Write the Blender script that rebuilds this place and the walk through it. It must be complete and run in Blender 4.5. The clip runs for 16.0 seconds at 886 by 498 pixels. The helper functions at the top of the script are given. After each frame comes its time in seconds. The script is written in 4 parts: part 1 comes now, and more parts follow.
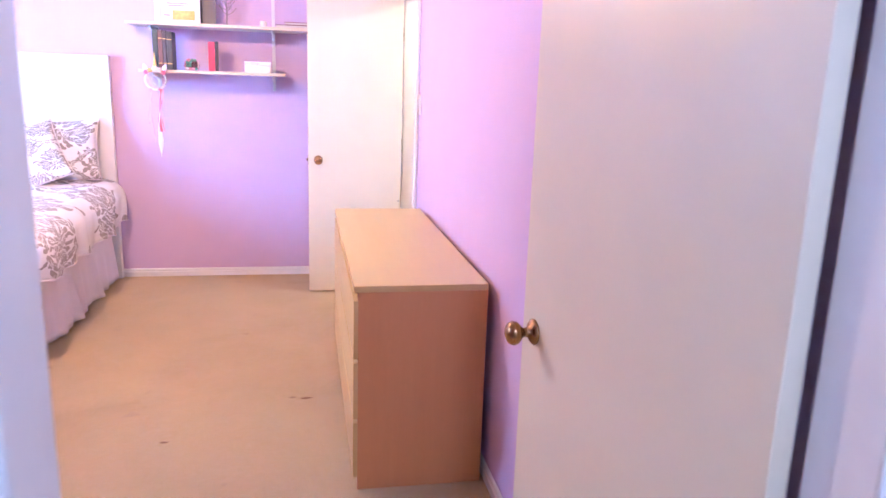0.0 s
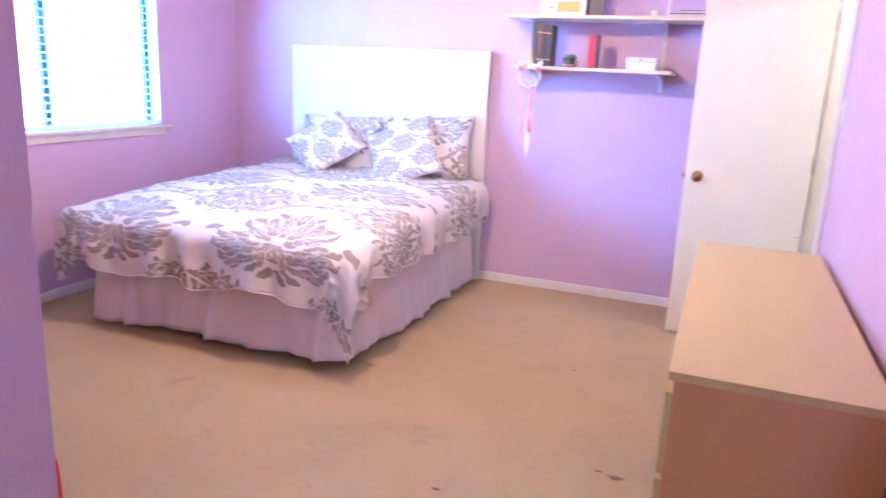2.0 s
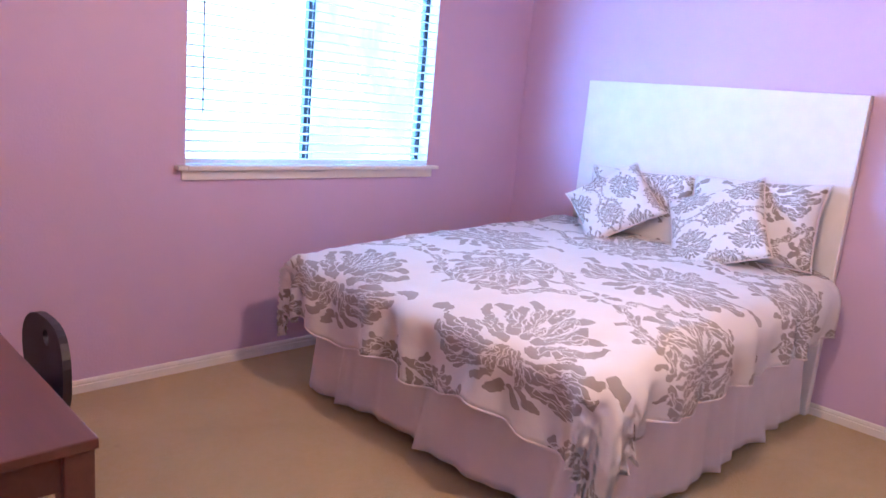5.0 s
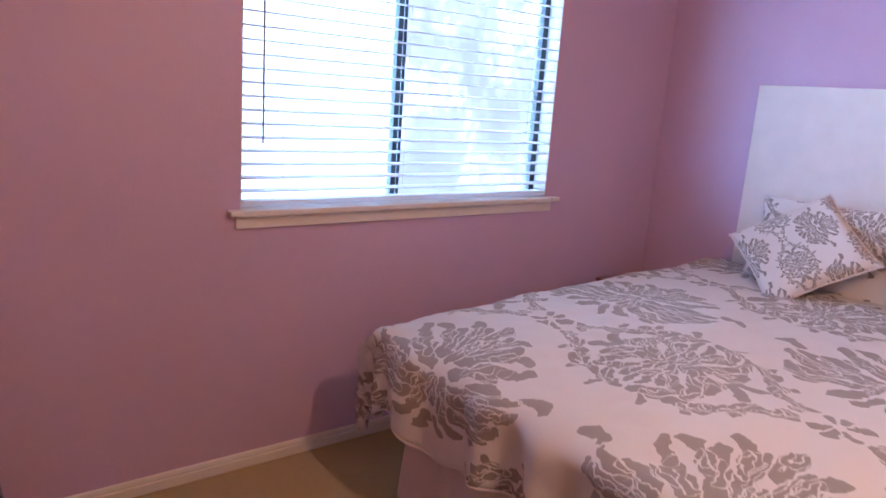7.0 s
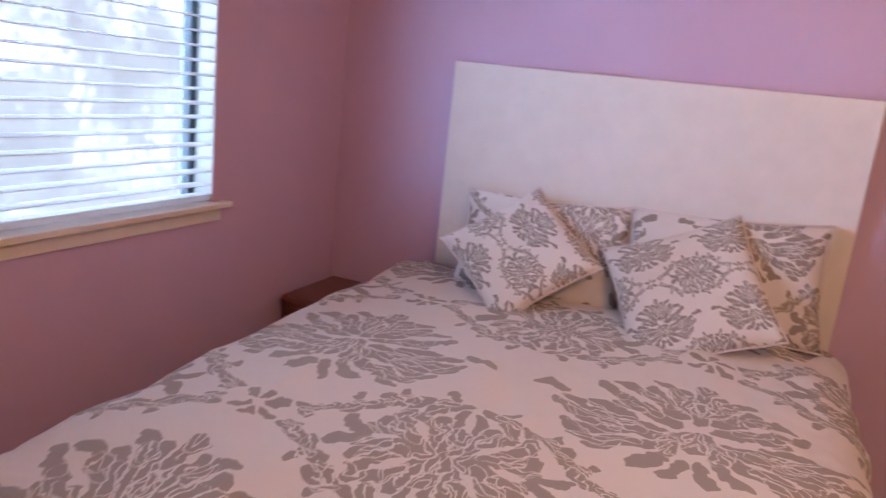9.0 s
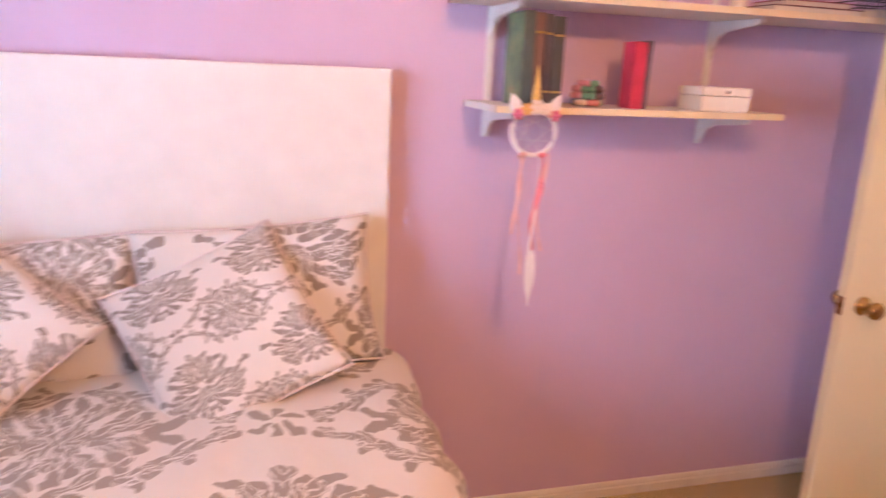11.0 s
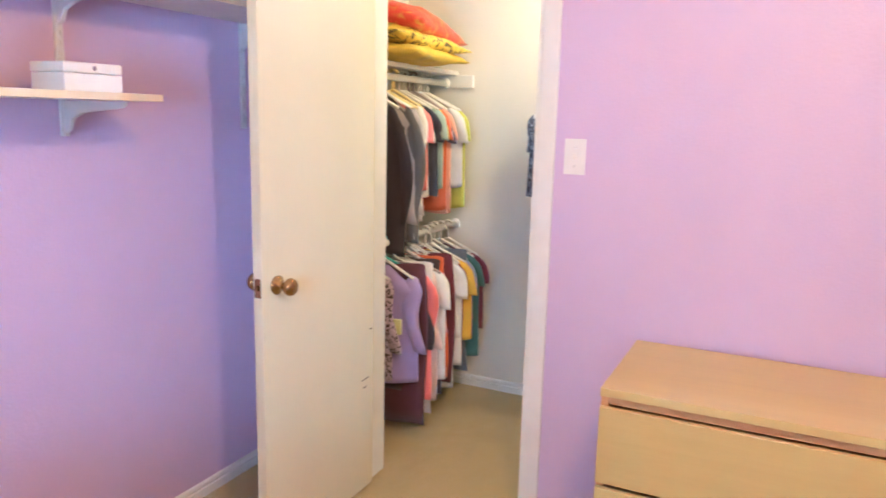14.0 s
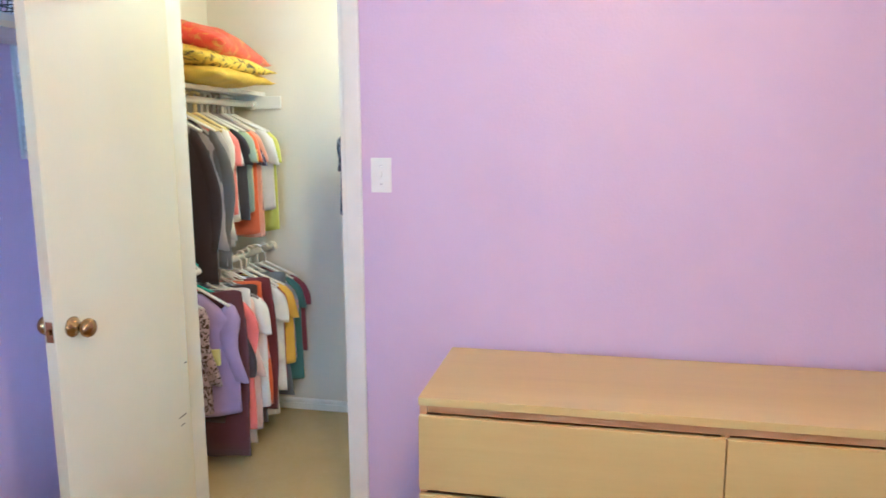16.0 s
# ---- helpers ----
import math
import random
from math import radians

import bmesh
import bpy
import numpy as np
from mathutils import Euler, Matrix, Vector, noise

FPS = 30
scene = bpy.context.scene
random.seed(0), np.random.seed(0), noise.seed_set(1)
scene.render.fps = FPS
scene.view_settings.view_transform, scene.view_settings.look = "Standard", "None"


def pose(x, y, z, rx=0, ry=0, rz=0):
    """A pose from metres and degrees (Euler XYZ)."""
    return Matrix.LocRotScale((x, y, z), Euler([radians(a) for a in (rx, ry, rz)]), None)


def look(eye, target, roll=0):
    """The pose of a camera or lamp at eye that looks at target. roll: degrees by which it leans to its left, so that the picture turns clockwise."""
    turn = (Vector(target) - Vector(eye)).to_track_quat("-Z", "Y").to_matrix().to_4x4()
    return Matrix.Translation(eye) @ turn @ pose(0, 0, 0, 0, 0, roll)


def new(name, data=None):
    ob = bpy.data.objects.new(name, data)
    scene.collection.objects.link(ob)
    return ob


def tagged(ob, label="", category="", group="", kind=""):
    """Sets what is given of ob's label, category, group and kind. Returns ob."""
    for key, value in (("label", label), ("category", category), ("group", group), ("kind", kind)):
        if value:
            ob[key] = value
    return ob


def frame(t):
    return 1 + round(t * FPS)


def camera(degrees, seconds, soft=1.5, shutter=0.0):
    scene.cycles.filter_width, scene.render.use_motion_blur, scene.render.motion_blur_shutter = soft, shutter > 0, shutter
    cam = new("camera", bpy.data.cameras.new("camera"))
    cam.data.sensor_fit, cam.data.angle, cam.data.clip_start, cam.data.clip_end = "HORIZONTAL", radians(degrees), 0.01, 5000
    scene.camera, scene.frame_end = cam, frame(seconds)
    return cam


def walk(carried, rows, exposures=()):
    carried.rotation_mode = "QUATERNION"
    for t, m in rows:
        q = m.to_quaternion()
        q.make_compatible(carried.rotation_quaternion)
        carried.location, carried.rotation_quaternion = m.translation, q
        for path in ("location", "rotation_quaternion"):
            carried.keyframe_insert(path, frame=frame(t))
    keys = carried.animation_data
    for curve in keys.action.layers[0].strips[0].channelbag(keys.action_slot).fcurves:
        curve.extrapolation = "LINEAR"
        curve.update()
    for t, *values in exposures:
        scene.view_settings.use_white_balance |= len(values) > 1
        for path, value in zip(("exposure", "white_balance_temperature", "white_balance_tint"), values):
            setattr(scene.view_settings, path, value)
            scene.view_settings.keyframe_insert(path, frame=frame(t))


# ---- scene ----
cam = camera(63.5, 16.0, soft=1.5, shutter=0.5)
PATH = [
    (0, (-0.673, -2.394, 1.463), (-0.296, -0.48, 1.021), 1.9),
    (0.5, (-0.621, -2.161, 1.448), (-0.306, -0.234, 1.014), 3.1),
    (1, (-0.625, -2.021, 1.464), (-0.519, -0.081, 0.987), 2.6),
    (1.5, (-0.536, -1.863, 1.443), (-0.879, 0.049, 0.97), 2.0),
    (2, (-0.455, -1.677, 1.437), (-1.15, 0.137, 0.963), 2.8),
    (2.5, (-0.446, -1.517, 1.413), (-1.348, 0.211, 0.966), 0.7),
    (3, (-0.496, -1.325, 1.404), (-1.523, 0.334, 0.963), 4.7),
    (3.5, (-0.615, -1.16, 1.409), (-1.706, 0.464, 0.995), 4.0),
    (4, (-0.726, -0.98, 1.39), (-1.984, 0.515, 0.962), 4.3),
    (4.2, (-0.765, -0.909, 1.385), (-2.082, 0.536, 0.965), 5.5),
    (6.3, (-1.426, -0.414, 1.459), (-2.882, 0.89, 1.035), 3.7),
    (6.5, (-1.512, -0.353, 1.457), (-2.997, 0.916, 1.028), 3.7),
    (7, (-1.706, -0.194, 1.458), (-3.244, 1.012, 1.033), 4.1),
    (7.5, (-1.852, -0.025, 1.471), (-3.369, 1.219, 1.082), 5.0),
    (8, (-1.989, 0.103, 1.461), (-3.387, 1.48, 1.077), 5.6),
    (8.2, (-2.082, 0.142, 1.467), (-3.347, 1.642, 1.082), 6.7),
    (10.3, (-2.516, 0.686, 1.566), (-2.516, 2.624, 1.07), 2.3),
    (10.5, (-2.485, 0.782, 1.572), (-2.347, 2.716, 1.081), 2.8),
    (11, (-2.435, 0.908, 1.613), (-1.906, 2.772, 1.12), 2.6),
    (11.5, (-2.413, 0.998, 1.542), (-1.521, 2.733, 1.1), 2.4),
    (12, (-2.353, 1.034, 1.482), (-1.264, 2.668, 1.092), 2.7),
    (12.5, (-2.295, 1.044, 1.515), (-1.088, 2.595, 1.14), 1.9),
    (13, (-2.251, 1.096, 1.481), (-0.794, 2.422, 1.14), 1.5),
    (13.5, (-2.283, 1.177, 1.471), (-0.634, 2.252, 1.117), 0.6),
    (14, (-2.31, 1.198, 1.472), (-0.541, 2.057, 1.11), 1.4),
    (14.5, (-2.335, 1.208, 1.481), (-0.505, 1.932, 1.124), 0.9),
    (15, (-2.339, 1.186, 1.486), (-0.461, 1.784, 1.146), 0.7),
    (15.5, (-2.336, 1.172, 1.488), (-0.426, 1.668, 1.163), 0.5),
    (16, (-2.322, 1.139, 1.488), (-0.391, 1.553, 1.173), -0.3),
]
EXPOSURES = [(0.0, -0.30, 3950, 9), (1.5, -0.40, 3750, 4), (2.5, -0.60, 3700, 2), (4.0, -0.95, 3750, 1), (6.5, -1.60, 4550, 7), (8.2, -2.40, 5250, 6),
             (10.3, -1.40, 5750, 11), (11.3, -1.25, 6000, 7), (12.5, -0.75, 5050, -6), (14.0, -0.80, 4250, -14), (16.0, -0.95, 3800, -24)]
walk(cam, [(t, look(eye, target, roll)) for t, eye, target, roll in PATH], EXPOSURES)

# ---- light ----
world = bpy.data.worlds.new("world")
scene.world = world
world.use_nodes = True
_wn = world.node_tree
_sky = _wn.nodes.new("ShaderNodeTexSky")
_sky.sky_type, _sky.sun_disc = "NISHITA", False
_sky.sun_elevation, _sky.sun_rotation = radians(50), radians(121)
_wn.links.new(_sky.outputs["Color"], _wn.nodes["Background"].inputs["Color"])
_wn.nodes["Background"].inputs["Strength"].default_value = 0.1


def lamp(name, kind, m, energy, color, **more):
    data = bpy.data.lights.new(name, kind)
    data.energy, data.color = energy, color
    for key, value in more.items():
        if key == "size":
            data.size = value
        elif key == "size_y":
            data.shape, data.size_y = "RECTANGLE", value
        elif key == "radius":
            data.shadow_soft_size = value
        elif key == "angle":
            data.angle = value
    ob = new(name, data)
    ob.matrix_world = m
    return ob


CEIL_LAMP = (-1.83, 1.02, 2.24)
lamp("ceiling_lamp_light", "POINT", pose(*CEIL_LAMP), 225, (1.0, 0.465, 0.185), radius=0.06)
lamp("closet_lamp_light", "POINT", pose(0.66, 1.9, 2.2), 66, (1.0, 0.63, 0.33), radius=0.06)
# added fill: no hall lamp is known, brightens jambs, entry door and near carpet
lamp("hall_fill_light", "POINT", pose(-0.25, -3.0, 2.25), 60, (0.96, 0.83, 0.93), radius=0.10)
lamp("sun", "SUN", look((10, -6, 14), (0, 0, 0)), 2.0, (1.0, 0.95, 0.88), angle=radians(0.5))


# ---- materials ----
class Nodes:
    def __init__(self, name):
        self.m = bpy.data.materials.new(name)
        self.m.use_nodes = True
        self.t = self.m.node_tree
        self.b = self.t.nodes["Principled BSDF"]

    def add(self, kind, **props):
        n = self.t.nodes.new(kind)
        for k, v in props.items():
            setattr(n, k, v)
        return n

    def link(self, a, b):
        self.t.links.new(a, b)

    def math(self, op, a, b=None, c=None):
        n = self.add("ShaderNodeMath", operation=op)
        for i, v in enumerate((a, b, c)):
            if v is None:
                continue
            if isinstance(v, (int, float)):
                n.inputs[i].default_value = v
            else:
                self.link(v, n.inputs[i])
        return n.outputs[0]

    def coords(self, space="Object", scale=(1, 1, 1)):
        tc = self.add("ShaderNodeTexCoord")
        mp = self.add("ShaderNodeMapping")
        mp.inputs["Scale"].default_value = scale
        self.link(tc.outputs[space], mp.inputs["Vector"])
        return mp.outputs[0]

    def noise(self, vec, scale, detail=3.0, rough=0.5, distortion=0.0):
        n = self.add("ShaderNodeTexNoise")
        n.inputs["Scale"].default_value = scale
        n.inputs["Detail"].default_value = detail
        n.inputs["Roughness"].default_value = rough
        n.inputs["Distortion"].default_value = distortion
        self.link(vec, n.inputs["Vector"])
        return n.outputs["Fac"]

    def ramp(self, fac, stops):
        n = self.add("ShaderNodeValToRGB")
        els = n.color_ramp.elements
        while len(els) < len(stops):
            els.new(0.5)
        for e, (p, c) in zip(els, stops):
            e.position, e.color = p, (*c, 1)
        self.link(fac, n.inputs["Fac"])
        return n.outputs["Color"]

    def mix(self, fac, a, b, mode="MIX"):
        n = self.add("ShaderNodeMix", data_type="RGBA", blend_type=mode)
        for sock, v in ((n.inputs[0], fac), (n.inputs[6], a), (n.inputs[7], b)):
            if isinstance(v, (int, float)):
                sock.default_value = v
            elif isinstance(v, tuple):
                sock.default_value = (*v, 1)
            else:
                self.link(v, sock)
        return n.outputs[2]

    def bump(self, height, strength, distance):
        n = self.add("ShaderNodeBump")
        n.inputs["Strength"].default_value = strength
        n.inputs["Distance"].default_value = distance
        self.link(height, n.inputs["Height"])
        self.link(n.outputs[0], self.b.inputs["Normal"])

    def set(self, color=None, rough=None, metal=None, **more):
        for key, v in (("Base Color", color), ("Roughness", rough), ("Metallic", metal), *more.items()):
            if v is None:
                continue
            if isinstance(v, tuple):
                self.b.inputs[key].default_value = (*v, 1)
            elif isinstance(v, (int, float)):
                self.b.inputs[key].default_value = v
            else:
                self.link(v, self.b.inputs[key])
        return self.m


def dim(c, f):
    return tuple(max(0.0, min(1.0, v * f)) for v in c)


def plain(name, color, rough=0.5, metal=0.0, vary=0.08, scale=12.0, bump=0.0, fine=150.0, sheen=0.0):
    n = Nodes(name)
    vec = n.coords()
    f = n.noise(vec, scale, 4)
    col = n.ramp(f, [(0.3, dim(color, 1 - vary)), (0.7, dim(color, 1 + vary))])
    g = n.noise(vec, fine, 2)
    if bump:
        n.bump(g, bump, 0.002)
    r = n.math("ADD", n.math("MULTIPLY", g, 0.12), rough - 0.06)
    if sheen:
        n.set(**{"Sheen Weight": sheen})
    return n.set(col, r, metal)


def wall_paint(name, color):
    n = Nodes(name)
    vec = n.coords()
    big = n.noise(vec, 1.3, 4, 0.6)
    col = n.ramp(big, [(0.3, dim(color, 0.96)), (0.7, dim(color, 1.04))])
    scuff = n.noise(vec, 9.0, 6, 0.7)
    col = n.mix(n.math("MULTIPLY", n.math("GREATER_THAN", scuff, 0.72), 0.10), col, dim(color, 0.8))
    peel = n.noise(vec, 95.0, 3, 0.55)
    n.bump(peel, 0.25, 0.004)
    return n.set(col, n.math("ADD", n.math("MULTIPLY", peel, 0.15), 0.42))


def carpet_mat():
    n = Nodes("tan_carpet")
    vec = n.coords()
    pile = n.noise(vec, 260.0, 3, 0.7)
    mid = n.noise(vec, 38.0, 3, 0.6)
    big = n.noise(vec, 1.6, 5, 0.65, 0.6)
    col = n.ramp(big, [(0.30, (0.40, 0.265, 0.082)), (0.5, (0.535, 0.375, 0.133)), (0.70, (0.62, 0.45, 0.178))])
    col = n.mix(0.35, col, n.ramp(pile, [(0.3, (0.33, 0.22, 0.072)), (0.7, (0.68, 0.51, 0.205))]))
    col = n.mix(0.25, col, n.ramp(mid, [(0.3, (0.41, 0.28, 0.092)), (0.7, (0.63, 0.46, 0.18))]))
    stain = n.noise(vec, 6.0, 2, 0.4, 0.8)
    col = n.mix(n.math("MULTIPLY", n.math("GREATER_THAN", stain, 0.735), 0.35), col, (0.30, 0.19, 0.11))
    n.bump(n.math("ADD", pile, n.math("MULTIPLY", mid, 0.8)), 0.8, 0.012)
    n.set(**{"Sheen Weight": 0.3})
    return n.set(col, 0.95)


def wood(name, dark, light, axis=1, rough=0.4, scale=1.0, blotch=0.3):
    n = Nodes(name)
    s = [14.0 * scale] * 3
    s[axis] = 1.1 * scale
    vec = n.coords(scale=tuple(s))
    grain = n.noise(vec, 2.2, 6, 0.62, 0.5)
    fine = n.noise(vec, 14.0, 3, 0.6)
    patch = n.noise(n.coords(scale=tuple(v * 0.12 for v in s)), 2.4, 4, 0.6, 0.4)
    col = n.ramp(grain, [(0.25, dark), (0.8, light)])
    col = n.mix(blotch, col, n.ramp(patch, [(0.35, dark), (0.65, light)]))
    col = n.mix(0.05, col, n.ramp(fine, [(0.35, dim(dark, 0.8)), (0.65, dim(light, 1.05))]))
    n.bump(fine, 0.08, 0.001)
    return n.set(col, n.math("ADD", n.math("MULTIPLY", grain, 0.15), rough - 0.07))


# leaves of the two medallions in metres: root x, y, direction, length, half width to length, bend
FRAMED = ((0.0, 0.0, 90, 0.12, 0.26, 0.0), (0.012, 0.005, 52, 0.15, 0.22, 0.30), (0.025, 0.0, 10, 0.19, 0.19, 0.30), (0.055, 0.065, 68, 0.10, 0.26, -0.45),
          (0.105, 0.055, 38, 0.11, 0.26, 0.45), (0.18, 0.012, 6, 0.10, 0.28, 0.35), (0.018, 0.115, 62, 0.07, 0.30, 0.5), (0.115, 0.028, 14, 0.07, 0.20, 0.8),
          (0.01, 0.222, -18, 0.13, 0.20, -0.30), (0.115, 0.205, -36, 0.13, 0.22, 0.35), (0.205, 0.150, -22, 0.13, 0.22, -0.35), (0.295, 0.092, -44, 0.12, 0.22, 0.30),
          (0.06, 0.222, 38, 0.055, 0.34, 0.3), (0.165, 0.188, 22, 0.055, 0.34, 0.3), (0.262, 0.128, 18, 0.055, 0.34, 0.3), (0.150, 0.145, -70, 0.045, 0.30, 0.3),
          (0.345, 0.018, 4, 0.05, 0.34, 0.0), (0.478, 0.010, 138, 0.060, 0.30, 0.2), (0.488, 0.016, 92, 0.045, 0.34, 0.0))
PLUMED = ((0.0, 0.02, 90, 0.13, 0.24, 0.0), (0.0, 0.17, 90, 0.12, 0.28, 0.0), (0.018, 0.07, 62, 0.17, 0.20, 0.25), (0.028, 0.035, 34, 0.19, 0.20, 0.35),
          (0.035, -0.005, 6, 0.19, 0.19, 0.40), (0.05, 0.165, 66, 0.11, 0.26, -0.40), (0.125, 0.125, 44, 0.11, 0.26, -0.40), (0.185, 0.075, 16, 0.10, 0.28, 0.40),
          (0.0, -0.03, -90, 0.14, 0.22, 0.0), (0.016, -0.03, -58, 0.16, 0.20, -0.30), (0.05, -0.175, -66, 0.11, 0.26, 0.40), (0.045, -0.085, -22, 0.25, 0.14, 0.42),
          (0.065, -0.055, -4, 0.28, 0.085, 0.30), (0.335, 0.022, 20, 0.10, 0.28, -0.2), (0.07, -0.135, -44, 0.20, 0.16, 0.50), (0.17, -0.105, 22, 0.09, 0.28, 0.3),
          (0.225, -0.185, 6, 0.10, 0.28, 0.5), (0.285, -0.095, 14, 0.09, 0.28, 0.4), (0.015, -0.20, -80, 0.09, 0.28, 0.3))
LOBES = ((0.0, 0.40), (0.06, 0.62), (0.18, 0.76), (0.30, 0.88), (0.40, 0.72), (0.50, 0.76), (0.62, 0.92), (0.76, 1.0), (0.88, 0.90), (0.96, 0.60), (1.0, 0.10))


def branched(leaves):
    """Each long leaf carries two small curled side leaves."""
    grown = []
    for x, y, turn, length, width, bend in leaves:
        grown.append((x, y, turn, length, width, bend))
        if length < 0.115:
            continue
        for along, side, size in ((0.30, 1, 0.46), (0.52, -1, 0.42)):
            a, u = radians(turn), along * length
            v = bend * along * along * length
            grown.append((x + u * math.cos(a) - v * math.sin(a), y + u * math.sin(a) + v * math.cos(a), turn + side * 48 + math.degrees(math.atan(2 * bend * along)), size * length, 0.27, -side * 0.5))
    return grown


def damask(name, scale, ground, motif, origin=(0.0, 0.0)):
    """White cotton with woven medallions of lobed leaves; two kinds alternate in half-drop."""
    n = Nodes(name)
    tc = n.add("ShaderNodeTexCoord")
    sep = n.add("ShaderNodeSeparateXYZ")
    warp = n.add("ShaderNodeTexNoise")
    warp.inputs["Scale"].default_value = 22.0 / scale
    n.link(tc.outputs["UV"], warp.inputs["Vector"])
    shift = n.add("ShaderNodeVectorMath", operation="MULTIPLY_ADD")
    n.link(warp.outputs["Color"], shift.inputs[0])
    shift.inputs[1].default_value = (0.048 * scale, 0.048 * scale, 0)
    n.link(tc.outputs["UV"], shift.inputs[2])
    n.link(shift.outputs[0], sep.inputs[0])
    mask = gap = None
    for leaves, off, both in ((FRAMED, 0.5, True), (PLUMED, 0.0, False)):
        cell = []
        for k, period in ((0, 0.98), (1, 0.95)):
            f = n.math("FRACT", n.math("ADD", n.math("DIVIDE", n.math("SUBTRACT", sep.outputs[k], origin[k]), period * scale), off))
            f = n.math("MULTIPLY", n.math("SUBTRACT", f, 0.5), period)
            cell.append(n.math("ABSOLUTE", f) if k == 0 or both else f)
        at = n.add("ShaderNodeCombineXYZ")
        n.link(cell[0], at.inputs[0])
        n.link(cell[1], at.inputs[1])
        for x, y, turn, length, width, bend in branched(leaves):
            c, si = math.cos(radians(turn)) / length, math.sin(radians(turn)) / length
            d = n.add("ShaderNodeVectorMath", operation="SUBTRACT")
            n.link(at.outputs[0], d.inputs[0])
            d.inputs[1].default_value = (x, y, 0)
            uv = []
            for axis in ((c, si, 0), (-si, c, 0)):
                dot = n.add("ShaderNodeVectorMath", operation="DOT_PRODUCT")
                n.link(d.outputs[0], dot.inputs[0])
                dot.inputs[1].default_value = axis
                uv.append(dot.outputs["Value"])
            curve = n.add("ShaderNodeFloatCurve")
            pts = curve.mapping.curves[0].points
            while len(pts) < len(LOBES):
                pts.new(0.5, 0.5)
            for p, q in zip(pts, LOBES):
                p.location = q
            curve.mapping.update()
            n.link(uv[0], curve.inputs["Value"])
            side = n.math("ABSOLUTE", n.math("MULTIPLY_ADD", n.math("MULTIPLY", uv[0], uv[0]), -bend, uv[1]))
            half = n.math("MULTIPLY_ADD", curve.outputs[0], 1.15 * width, -0.14 * width)
            leaf = n.math("SUBTRACT", half, side)
            edge = n.math("MULTIPLY", n.math("ABSOLUTE", leaf), length)
            mask = leaf if mask is None else n.math("MAXIMUM", mask, leaf)
            gap = edge if gap is None else n.math("MINIMUM", gap, edge)
    mask = n.math("MULTIPLY", n.math("GREATER_THAN", mask, 0.0), n.math("GREATER_THAN", gap, 0.0024))
    weave = n.noise(tc.outputs["UV"], 700.0, 2)
    base = n.ramp(weave, [(0.3, dim(ground, 0.95)), (0.7, dim(ground, 1.03))])
    pat = n.ramp(weave, [(0.3, dim(motif, 0.88)), (0.7, dim(motif, 1.12))])
    col = n.mix(mask, base, pat)
    crease = n.noise(tc.outputs["UV"], 14.0, 4, 0.6, 0.7)
    n.bump(n.math("ADD", n.math("MULTIPLY", weave, 0.15), crease), 0.35, 0.010)
    n.set(**{"Sheen Weight": 0.15})
    return n.set(col, 0.85)


def glow(name, color, strength):
    n = Nodes(name)
    n.set(color, 0.6, **{"Emission Color": color, "Emission Strength": strength})
    return n.m


LILAC = wall_paint("lilac_wall_paint", (0.615, 0.46, 0.655))
CREAM = wall_paint("cream_wall_paint", (0.78, 0.735, 0.64))
CEIL = wall_paint("white_ceiling_paint", (0.80, 0.79, 0.77))
CARPET = carpet_mat()
TRIM = plain("white_trim_paint", (0.80, 0.78, 0.74), 0.35, vary=0.03, bump=0.05)
DOOR = plain("ivory_door_paint", (0.72, 0.65, 0.46), 0.38, vary=0.03, scale=3, bump=0.06, fine=60)
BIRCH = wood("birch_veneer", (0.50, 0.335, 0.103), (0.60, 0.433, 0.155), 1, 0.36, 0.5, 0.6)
# deeper orange birch for the sides, rails, plinth and inner parts
BIRCH_ORANGE = wood("orange_birch_veneer", (0.50, 0.23, 0.070), (0.58, 0.29, 0.10), 2, 0.42, 0.5, 0.6)
DARKWOOD = wood("dark_brown_table_wood", (0.075, 0.028, 0.018), (0.15, 0.058, 0.036), 0, 0.33)
REDWOOD = wood("red_brown_nightstand_wood", (0.10, 0.028, 0.018), (0.19, 0.055, 0.032), 1, 0.38)
WHITE = plain("white_lacquer", (0.82, 0.80, 0.78), 0.4, vary=0.03, bump=0.04)
SHELFWHITE = plain("white_shelf_laminate", (0.80, 0.76, 0.72), 0.42, vary=0.03, bump=0.03)
BRACKET = plain("white_metal_bracket", (0.78, 0.78, 0.80), 0.35, vary=0.03)
BRASS = plain("aged_brass", (0.33, 0.20, 0.08), 0.22, 1.0, vary=0.2, scale=60)
CHROME = plain("chrome", (0.7, 0.7, 0.72), 0.15, 1.0, vary=0.04)
BLIND = plain("white_blind_slat", (0.84, 0.85, 0.86), 0.45, vary=0.02)
_bt = BLIND.node_tree
_thin, _both = _bt.nodes.new("ShaderNodeBsdfTranslucent"), _bt.nodes.new("ShaderNodeMixShader")
_thin.inputs["Color"].default_value = (0.80, 0.83, 0.86, 1)
_both.inputs[0].default_value = 0.40
_bt.links.new(_bt.nodes["Principled BSDF"].outputs[0], _both.inputs[1])
_bt.links.new(_thin.outputs[0], _both.inputs[2])
_bt.links.new(_both.outputs[0], _bt.nodes["Material Output"].inputs["Surface"])
BRONZE = plain("dark_bronze_frame", (0.035, 0.042, 0.050), 0.4, 0.3)
SKIRT = plain("white_cotton_skirt", (0.74, 0.68, 0.70), 0.9, vary=0.04, scale=5, bump=0.15, fine=500, sheen=0.2)
